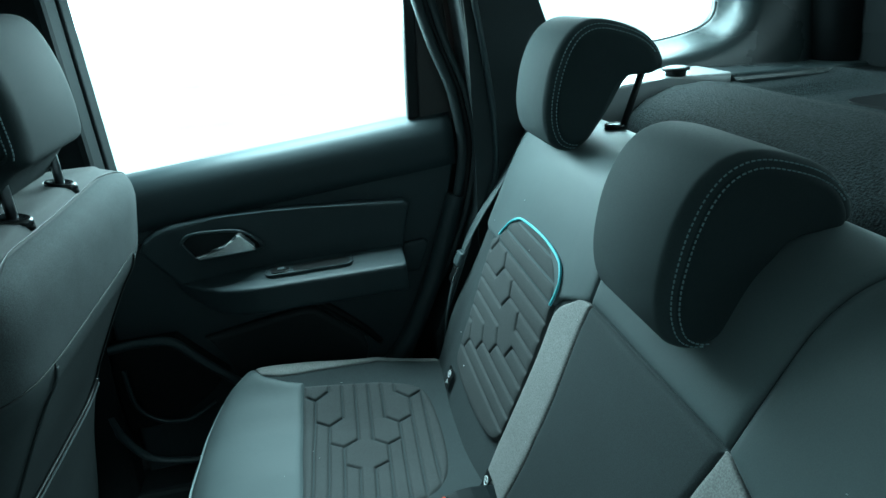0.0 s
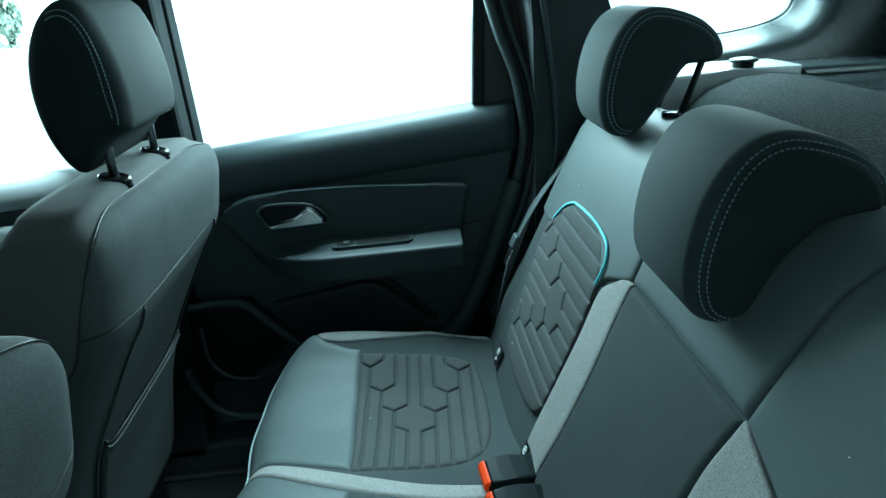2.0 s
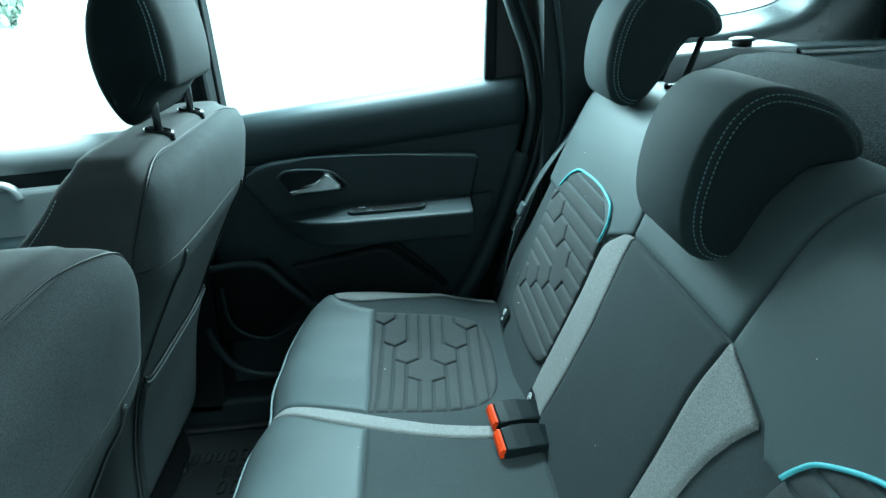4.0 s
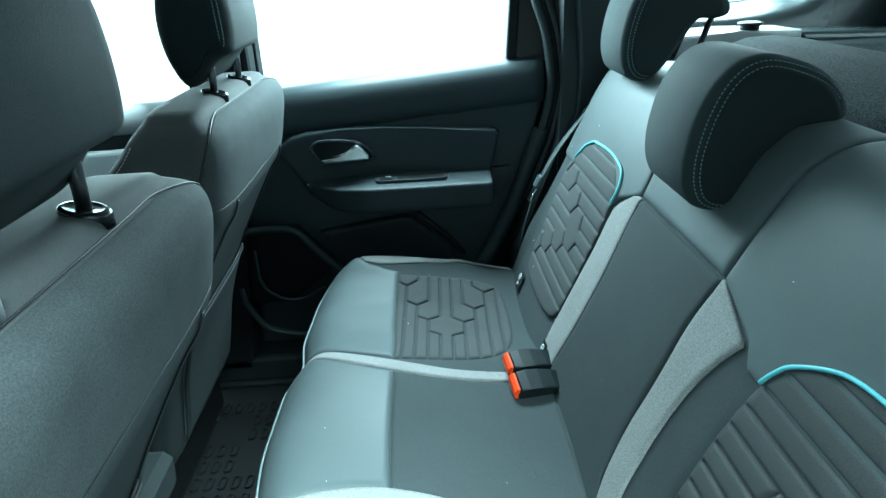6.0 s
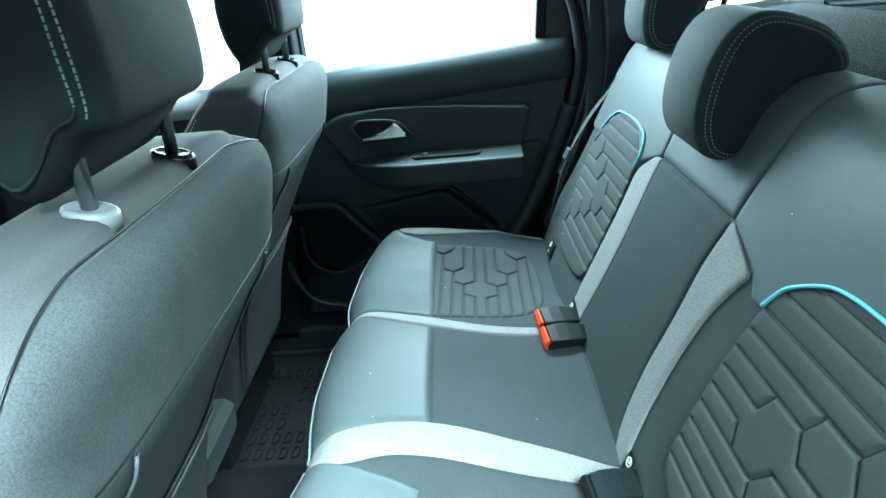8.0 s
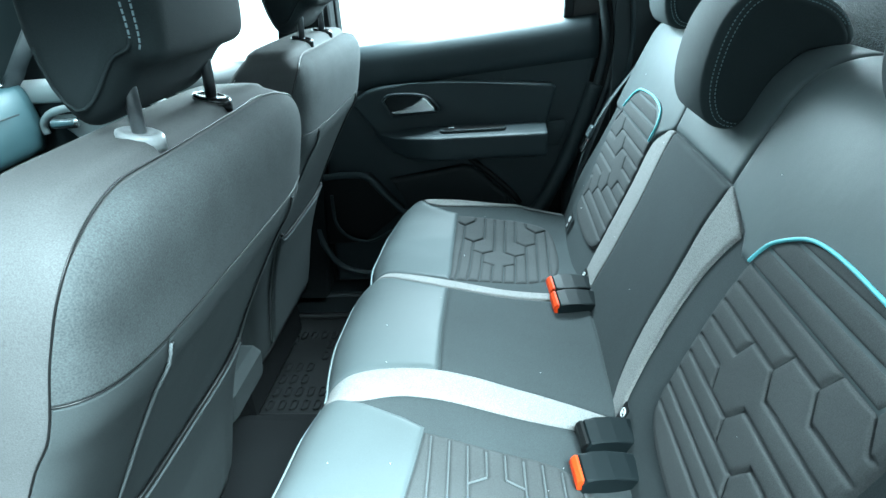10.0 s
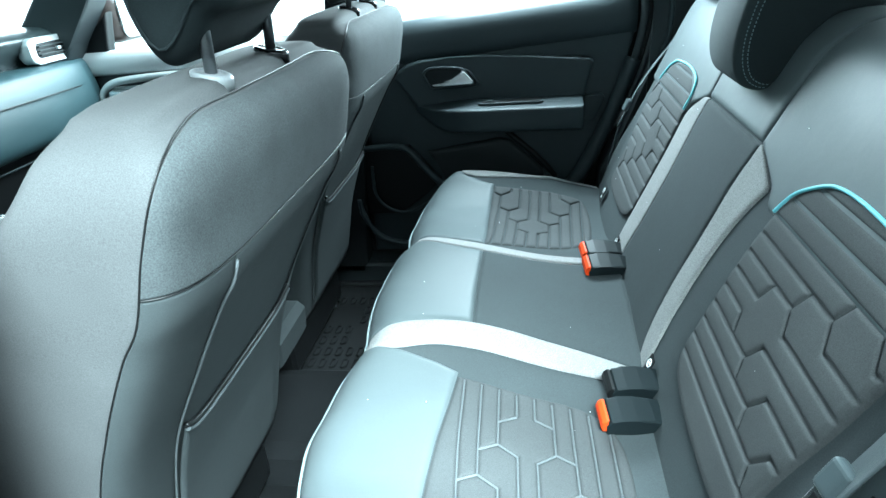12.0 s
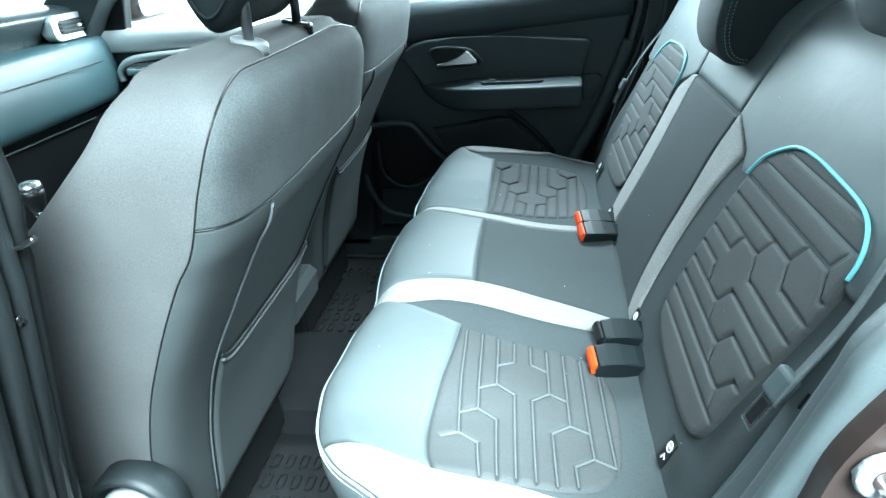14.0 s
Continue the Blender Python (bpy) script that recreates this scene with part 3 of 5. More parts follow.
def cording(name, surface, segs, a, b, v0, v1, lift, parent, radius=0.0010):
    """Raised sewn cords on a quilted panel, cut off at its rim."""
    verts, faces = [], []
    for p, q in segs:
        n = max(2, int(math.dist(p, q) / 0.006))
        pts = [(p[0] + (q[0] - p[0]) * k / n, p[1] + (q[1] - p[1]) * k / n) for k in range(n + 1)]
        pts = [(y, v) for y, v in pts if v0 < v < v1 and min(a(v), b(v)) + 0.003 < y < max(a(v), b(v)) - 0.003]
        if len(pts) < 2:
            continue
        Y, V = np.array([t[0] for t in pts]), np.array([t[1] for t in pts])
        P, Pu, Pv = surface(Y, V), surface(Y + 0.002, V), surface(Y, V + 0.002)
        N = np.cross(Pu - P, Pv - P)
        N /= np.linalg.norm(N, axis=1)[:, None]
        if np.dot(N[0], P[0] - np.array(OUT[surface])) < 0:
            N = -N
        P = P + N * lift
        d = np.gradient(P, axis=0)
        d /= np.linalg.norm(d, axis=1)[:, None]
        T = np.cross(N, d)
        k = len(verts)
        for i in range(len(pts)):
            verts += [P[i] - T[i] * radius * 1.5 - N[i] * radius, P[i] - T[i] * radius * 0.8 + N[i] * radius * 0.7, P[i] + N[i] * radius, P[i] + T[i] * radius * 0.8 + N[i] * radius * 0.7, P[i] + T[i] * radius * 1.5 - N[i] * radius]
        for i in range(len(pts) - 1):
            for j in range(4):
                faces.append((k + i * 5 + j, k + i * 5 + j + 1, k + i * 5 + j + 6, k + i * 5 + j + 5))
    return mesh_object(name, verts, faces, CORD, parent, "raised sewn cording")


def stitches(name, path, parent, mat=THREAD, length=0.0032, gap=0.0022, radius=0.00055):
    """A row of short raised stitches along a path."""
    p = np.array(path, float)
    s = np.concatenate([[0], np.cumsum(np.linalg.norm(np.diff(p, axis=0), axis=1))])
    bm = bmesh.new()
    u = 0.0
    while u + length < s[-1]:
        a = Vector([np.interp(u, s, p[:, k]) for k in range(3)])
        b = Vector([np.interp(u + length, s, p[:, k]) for k in range(3)])
        m = Matrix.Translation((a + b) / 2) @ (b - a).to_track_quat("X", "Z").to_matrix().to_4x4()
        got = bmesh.ops.create_cube(bm, size=1)["verts"]
        bmesh.ops.transform(bm, matrix=m @ Matrix.Diagonal((length, radius * 2, radius * 2, 1)), verts=got)
        u += length + gap
    return part(name, bm, mat, parent)


def body(name, surface, v0, v1, mat, back, sink=0.008):
    """The padded core below the sewn panels."""
    ys, vs = np.linspace(-0.66, 0.66, 100), np.linspace(v0, v1, 60)
    Y, V = np.meshgrid(ys, vs)
    P = surface(Y, V)
    N = np.cross(np.gradient(P, axis=1), np.gradient(P, axis=0))
    N /= np.linalg.norm(N, axis=2)[..., None] + 1e-12
    P = P - outward(surface, P, N) * N * sink
    rim = []
    for i in range(60):
        for j in range(100):
            rim.append(P[i, j])
    faces = [(i * 100 + j, i * 100 + j + 1, (i + 1) * 100 + j + 1, (i + 1) * 100 + j) for i in range(59) for j in range(99)]
    k = len(rim)
    for end in (0, 99):
        centre = len(rim)
        rim.append(np.array((back[0], -0.66 if end == 0 else 0.66, back[1])))
        faces += [(i * 100 + end, (i + 1) * 100 + end, centre) for i in range(59)]
    return mesh_object(name, rim, faces, mat, bench)


body("cushion_core", cushion, -0.40, 0.30, CLOTH, (0.0, 0.45), 0.0015)
body("backrest_core", backrest, 0.53, 1.30, CLOTH, (0.30, 0.70), 0.003)
for side in (-1, 1):
    q0, q1 = (0.210, 0.584) if side < 0 else (0.214, 0.547)      # cushion quilting, inner and outer rim

    def ends(lo, hi, s=side):
        """Curves for a panel that lies between lo(v) and hi(v) metres out from the middle."""
        return lambda v: s * lo(v), lambda v: s * hi(v)
    # cushion
    inner = line((-0.28, 0.150), (-0.17, 0.169), (-0.13, 0.182), (-0.108, 0.188), (-0.05, 0.211), (0.0, 0.238)) if side < 0 else line((-0.36, 0.266), (-0.155, 0.260), (-0.07, 0.234), (0.0, 0.213))
    outer = line((-0.205, 0.490), (-0.15, 0.520), (-0.08, 0.556), (-0.03, 0.577), (0.0, 0.583)) if side < 0 else line((-0.205, 0.621), (-0.165, 0.612), (-0.13, 0.592), (-0.098, 0.574), (-0.05, 0.560), (0.0, 0.551))
    a, b = ends(inner, outer)
    patch("leather_top", cushion_top, a, b, -0.204, -0.018, LEATHER, bench, "smooth blue-grey leatherette seat top", 50, 30, lift=0.005, edge=0.009)
    a, b = ends(inner, line((-0.36, 0.622), (-0.20, 0.618)))
    patch("leather_front", cushion, a, b, -0.36, -0.206, LEATHER, bench, "smooth blue-grey leatherette seat front", 50, 20, lift=0.005, edge=0.009)
    if side < 0:
        a, b = ends(line((0.0, 0.240), (0.05, 0.250), (0.10, 0.263), (0.16, 0.273), (0.20, 0.288), (0.23, 0.33)), line((0.0, q1), (0.14, 0.581), (0.20, 0.566), (0.235, 0.52)))
        edge_points = ((0.238, -0.012), (0.238, -0.0175), (0.244, -0.0175), (0.578, -0.0175), (q1, -0.017), (q1, -0.010), (0.585, 0.06), (0.581, 0.14), (0.572, 0.19), (0.556, 0.217), (0.528, 0.235), (0.490, 0.244), (0.416, 0.247), (0.35, 0.242), (0.308, 0.224), (0.283, 0.195), (0.270, 0.16), (0.260, 0.10), (0.247, 0.05))
        rows = quilting(-0.0145, 0.0260, side * q0, side, 0.4, 4, 9, 0.101, 0.0585, 0.103, 0.0645, 0.034)
    else:
        a, b = ends(line((0.0, 0.218), (0.18, 0.222), (0.22, 0.242), (0.25, 0.30)), line((0.0, q1), (0.20, 0.540), (0.25, 0.515)))
        edge_points = ((0.215, -0.012), (0.215, -0.0175), (0.221, -0.0175), (q1 - 0.006, -0.0175), (q1, -0.017), (q1, -0.010), (q1, 0.10), (0.543, 0.18), (0.535, 0.225), (0.515, 0.249), (0.46, 0.257), (0.36, 0.257), (0.29, 0.248), (0.245, 0.225), (0.224, 0.19), (0.219, 0.12))
        rows = quilting(-0.0065, 0.0260, side * q0, side, 0.4, 4, 9, 0.118, 0.060, 0.116, 0.057, 0.034)
    rim = eased([(side * u, v + float(seam_line(side * u)) * (v < -0.005)) for u, v in edge_points])
    panel("quilted_seat", cushion, rim, QUILT, bench, "dark quilted cloth with hexagonal stitching", lift=0.004, relief=sewn(rows, 0.0040 if side < 0 else 0.0050, 0.0026 if side < 0 else 0.0022))
    if side < 0:
        cording("cording", cushion, rows, a, b, -0.006, 0.24, 0.0014, bench)
    strip_in = line((-0.205, 0.493), (-0.15, 0.523), (-0.08, 0.557), (-0.03, 0.576), (0.0, 0.579), (0.10, 0.583), (0.29, 0.602)) if side < 0 else line((-0.15, 0.612), (-0.13, 0.596), (-0.098, 0.578), (-0.05, 0.570), (0.0, 0.571), (0.10, 0.581), (0.29, 0.600))
    a, b = ends(strip_in, flat(0.628))
    patch("seat_outer_strip", cushion, a, b, -0.204 if side < 0 else -0.15, 0.29, MELANGE, bench, "pale grey melange bolster", 16, 70)
    # strip between the seats
    if side < 0:
        lo, hi = curve((-0.30, 0.140), (-0.17, 0.130), (-0.12, 0.118), (-0.078, 0.110), (-0.03, 0.106), (0.0, 0.107), (0.05, 0.114), (0.092, 0.124), (0.186, 0.154), (0.244, 0.178), (0.29, 0.200)), curve((-0.30, 0.158), (-0.17, 0.172), (-0.12, 0.186), (-0.09, 0.182), (-0.058, 0.171), (0.0, 0.173), (0.05, 0.180), (0.094, 0.189), (0.219, 0.215), (0.29, 0.238))
    else:
        lo, hi = curve((-0.22, 0.246), (-0.155, 0.232), (-0.07, 0.197), (0.02, 0.166), (0.11, 0.149), (0.205, 0.138), (0.29, 0.130)), curve((-0.22, 0.264), (-0.155, 0.258), (-0.07, 0.232), (0.02, 0.204), (0.11, 0.183), (0.205, 0.170), (0.29, 0.162))
    a, b = ends(lo, hi)
    patch("seat_strip", cushion, a, b, -0.22, 0.29, MELANGE, bench, "pale grey melange strip", 14, 60, lift=0.005)
    # backrest
    shift = 0.0 if side < 0 else -0.036
    if side < 0:
        lo, hi = curve((0.60, 0.175), (0.615, 0.155), (0.66, 0.132), (0.73, 0.121), (0.81, 0.123), (0.89, 0.119), (0.93, 0.126), (0.955, 0.132)), line((0.60, 0.205), (0.625, 0.196), (0.65, 0.188), (0.70, 0.180), (0.76, 0.178), (0.80, 0.180), (0.83, 0.184), (0.86, 0.191), (0.89, 0.203), (0.91, 0.214), (0.922, 0.222), (0.940, 0.178), (0.955, 0.137))
    else:
        lo, hi = curve((0.60, 0.150), (0.64, 0.160), (0.72, 0.148), (0.82, 0.144), (0.92, 0.152), (0.955, 0.150)), curve((0.60, 0.228), (0.66, 0.236), (0.75, 0.231), (0.84, 0.226), (0.91, 0.232), (0.93, 0.222), (0.955, 0.156))
    a, b = ends(lo, hi)
    patch("back_strip", backrest, a, b, 0.59, 0.955, MELANGE, bench, "pale grey melange strip", 14, 60, lift=0.004)
    inner = 0.134 if side < 0 else 0.153
    a, b = ends(line((0.90, 0.250), (0.93, 0.222), (0.957, inner), (1.20, inner + 0.02)), line((0.90, 0.64), (1.20, 0.64)))
    patch("back_leather", backrest, a, b, 0.905, 1.20, LEATHER, bench, "smooth blue-grey leatherette shoulder", 50, 50, lift=0.005, edge=0.008)
    rim = eased([(side * u + shift, z) for u, z in ((0.265, 0.74), (0.266, 0.705), (0.285, 0.680), (0.34, 0.668), (0.42, 0.664), (0.50, 0.665), (0.535, 0.674), (0.546, 0.705), (0.550, 0.757), (0.566, 0.833), (0.574, 0.91), *(((0.576, 0.94), (0.560, 0.962), (0.52, 0.972), (0.46, 0.976), (0.38, 0.978)) if side < 0 else ((0.560, 0.905), (0.535, 0.937), (0.512, 0.957), (0.46, 0.972), (0.38, 0.977))), (0.335, 0.968), (0.295, 0.946), (0.274, 0.915), (0.265, 0.86), (0.263, 0.80))])
    panel("quilted_back", backrest, rim, QUILT, bench, "dark quilted cloth with hexagonal stitching", lift=0.0062, edge=0.003,
          relief=sewn(quilting(0.683, 0.0253, side * 0.270 + shift, side, 0.4, 5, 11, 0.069, 0.057, 0.080, 0.063), 0.0038))
    run = [(0.275, 0.912), (0.283, 0.928), (0.297, 0.945), (0.336, 0.967), (0.367, 0.975), (0.41, 0.977), (0.46, 0.975), (0.515, 0.971), (0.543, 0.964), (0.562, 0.950), (0.571, 0.934), (0.574, 0.917)] if side < 0 else [(0.274, 0.912), (0.273, 0.941), (0.288, 0.962), (0.310, 0.970), (0.35, 0.975), (0.396, 0.976), (0.45, 0.973), (0.482, 0.969), (0.512, 0.955), (0.530, 0.938), (0.543, 0.921)]
    arc = [(side * y + shift, z) for y, z in spline(run, 60)]
    P = backrest(np.array([p[0] for p in arc]), np.array([p[1] for p in arc])) + np.array((-0.0055, 0, 0.002))
    tube("piping", P, 0.0023, BLUE, bench, "bright blue piping")
for y0, y1 in ((-0.612, -0.158), (-0.143, 0.240), (0.260, 0.612)):
    Y = np.linspace(y0, y1, 40)
    tube("front_piping", cushion(Y, np.full(40, -0.205)) + np.array((-0.005, 0, 0.002)), 0.0022, PALETRIM, bench, "pale piping")
for y0, y1 in ((-0.610, -0.160), (-0.140, 0.238), (0.262, 0.610)):
    Y = np.linspace(y0, y1, 60)
    stitches("edge_stitching", cushion(Y, np.full(60, -0.215)) + np.array((-0.0042, 0, 0.001)), bench, PALE)
for side in (-1, 1):
    V = np.linspace(-0.20, 0.20, 80)
    stitches("edge_stitching", cushion(np.full(80, side * 0.6275), V) + np.array((0, side * 0.0032, 0.003)), bench, PALE)
patch("centre_leather_front", cushion, line((-0.28, -0.152), (-0.17, -0.133), (-0.12, -0.121), (-0.078, -0.112), (-0.03, -0.109), (0.0, -0.110), (0.012, -0.111)), line((-0.28, 0.246), (-0.155, 0.230), (-0.07, 0.195), (0.0, 0.171)), -0.36, 0.010, LEATHER, bench, "smooth blue-grey leatherette seat front", 40, 40, lift=0.006, edge=0.008)
patch("centre_cloth", cushion, line((0.012, -0.111), (0.05, -0.117), (0.092, -0.127), (0.186, -0.157), (0.244, -0.181), (0.29, -0.203)), line((0.0, 0.171), (0.11, 0.147), (0.205, 0.136), (0.29, 0.128)), 0.012, 0.29, CLOTH, bench, nu=30, nv=30)
patch("centre_back_cloth", backrest, line((0.58, -0.19), (0.60, -0.174), (0.66, -0.131), (0.73, -0.120), (0.89, -0.118), (0.955, -0.131)), line((0.60, 0.149), (0.64, 0.159), (0.72, 0.147), (0.82, 0.143), (0.92, 0.151), (0.955, 0.149)), 0.58, 0.953, CLOTH, bench, nu=30, nv=40)
patch("centre_back_leather", backrest, line((0.956, -0.133), (1.20, -0.153)), line((0.956, 0.152), (1.20, 0.172)), 0.956, 1.20, LEATHER, bench, "smooth blue-grey leatherette shoulder", 30, 40, lift=0.005, edge=0.008)


# ---- headrests ----
RINGS = []


def padded(name, profile, y0, y1, mat, parent, label="", soft=0.03, count=56, steps=7, radial=False):
    """A cushion with a profile in x and z, drawn out in y, whose ends are rounded off by soft metres."""
    p = spline(profile, count, closed=True)
    t = np.roll(p, -1, axis=0) - np.roll(p, 1, axis=0)
    n = np.stack([t[:, 1], -t[:, 0]], axis=1)
    n /= np.linalg.norm(n, axis=1)[:, None]
    if np.sum((p - p.mean(axis=0)) * n) < 0:
        n = -n
    apart = np.linalg.norm(p[:, None] - p[None], axis=2) + 9.0 * ((n @ n.T) > -0.2)
    room = np.minimum(1.0, 0.42 * apart.min(axis=1) / soft)
    if radial:
        n = p - p.mean(axis=0)
        n /= np.linalg.norm(n, axis=1)[:, None]
        room = np.full(count, 0.9)
    for _ in range(12):
        room = np.minimum(room, (np.roll(room, 1) + 2 * room + np.roll(room, -1)) / 4)
    levels = [(soft * (1 - math.cos(math.pi / 2 * k / steps)), soft * math.sin(math.pi / 2 * k / steps)) for k in range(steps, -1, -1)]
    rows = [(y0 + soft - g, d) for d, g in levels] + [(y1 - soft + g, d) for d, g in reversed(levels)]
    rings = []
    for y, d in rows:
        q = p - n * (d * room)[:, None]
        for _ in range(int(d / soft * 8)):
            q = (np.roll(q, 1, axis=0) + 2 * q + np.roll(q, -1, axis=0)) / 4
        rings.append([(x, y, z) for x, z in q])
    RINGS.append(rings)
    return loft(name, rings, mat, parent, label)


REAR_HEAD = [(0.036, -0.002), (0.012, 0.008), (0.0, 0.032), (-0.003, 0.060), (0.0, 0.090), (0.009, 0.126), (0.026, 0.160), (0.048, 0.180), (0.076, 0.186), (0.112, 0.178), (0.146, 0.163), (0.170, 0.142), (0.182, 0.118), (0.178, 0.105), (0.162, 0.102), (0.136, 0.103), (0.119, 0.091), (0.101, 0.062), (0.080, 0.032), (0.060, 0.008)]


def rear_headrest(x0, z0, y0, y1, post_z):
    """A comma-shaped headrest that hangs over the backrest's front edge: a crown and two dark flat cheeks."""
    prof = [(x0 + x, z0 + z) for x, z in REAR_HEAD]
    grown = spline(prof, 72, closed=True)
    mid = grown.mean(axis=0)
    pad = padded("headrest", prof, y0 - 0.004, y1 + 0.004, CROWN, bench, "dark cloth headrest with pale double stitching", 0.016, 72)
    for v in pad.data.vertices:
        across = 2 * (v.co.y - (y0 + y1) / 2) / (y1 - y0 + 0.008)
        v.co.x -= 0.013 * max(0.0, 1 - across ** 2) * min(1.0, max(0.0, (x0 + 0.085 - v.co.x) / 0.07))
    for side, y in ((-1, y0 - 0.004), (1, y1 + 0.004)):
        small = [tuple(p + (mid - p) / np.linalg.norm(mid - p) * 0.011) for p in grown[::3]]
        padded("cheek", small, min(y - side * 0.03, y + side * 0.003), max(y - side * 0.03, y + side * 0.003), CHEEK, pad, "black cloth cheek", 0.008, 72)
        for inset, off in ((0.0065, -0.0015), (0.0125, 0.0035)):
            q = grown + (mid - grown) / np.linalg.norm(mid - grown, axis=1)[:, None] * inset
            stitches("stitching", [(x, y + side * off, z) for x, z in q[0:42]], pad)
    yc = (y0 + y1) / 2
    for y in (yc - 0.045, yc + 0.045):
        top, foot = (x0 + 0.168, y, z0 + 0.12), (x0 + 0.122, y, post_z - 0.02)
        tube("post", [foot, top], 0.0055, BLACK, pad, "black steel post", 10)
        tube("post_collar", [(foot[0] - 0.004, y, post_z + 0.002), (foot[0] - 0.004, y, post_z + 0.012), (foot[0] - 0.004, y, post_z + 0.014)], 0.016, GLOSS, pad, "", 14)


rear_headrest(0.321, 1.101, 0.364, 0.510, 1.112)
rear_headrest(0.272, 1.013, -0.060, 0.092, 1.116)
rear_headrest(0.320, 1.105, -0.510, -0.362, 1.112)


# ---- front seats ----
HEIGHTS = [0.46, 0.50, 0.64, 0.755, 0.85, 0.93, 0.97, 1.03, 1.075, 1.106, 1.124]
REARX = [-0.505, -0.495, -0.466, -0.425, -0.375, -0.328, -0.302, -0.288, -0.281, -0.287, -0.312]
FRONTX = [-0.70, -0.695, -0.665, -0.645, -0.630, -0.602, -0.564, -0.494, -0.444, -0.420, -0.405]
HALF = [0.225, 0.234, 0.250, 0.262, 0.268, 0.271, 0.273, 0.273, 0.268, 0.252, 0.222]


SHAPE = spline(list(zip(HEIGHTS, REARX, FRONTX, HALF)), 120)


def seat_back(A, V):
    """A front seat's back: A turns round it in degrees from straight behind, V is the height."""
    r, f, w = (np.interp(V, SHAPE[:, 0], SHAPE[:, k]) for k in (1, 2, 3))
    c, s = np.cos(np.radians(A)), np.sin(np.radians(A))
    e = 2 / 7.0
    x = (r + f) / 2 + (r - f) / 2 * np.sign(c) * np.abs(c) ** e
    y = w * np.sign(s) * np.abs(s) ** e
    return np.stack([x, y, V + 0 * A], axis=-1)


OUT[seat_back] = (-0.46, 0.0, 0.8)


def seat_panel(A, V):
    """The same back, with its cross seam arched up towards the sides."""
    k = np.where(V > 0.987, (1.121 - V) / 0.134, (V - 0.48) / 0.507)
    return seat_back(A, V + 0.010 * np.clip(k, 0, 1) * np.abs(np.sin(np.radians(A))) ** 0.95)


OUT[seat_panel] = OUT[seat_back]
FRONT_HEAD = [(-0.418, 1.152), (-0.440, 1.195), (-0.446, 1.25), (-0.436, 1.30), (-0.413, 1.342), (-0.382, 1.364), (-0.354, 1.354), (-0.337, 1.31), (-0.330, 1.26), (-0.332, 1.214), (-0.340, 1.199), (-0.362, 1.190), (-0.392, 1.158)]


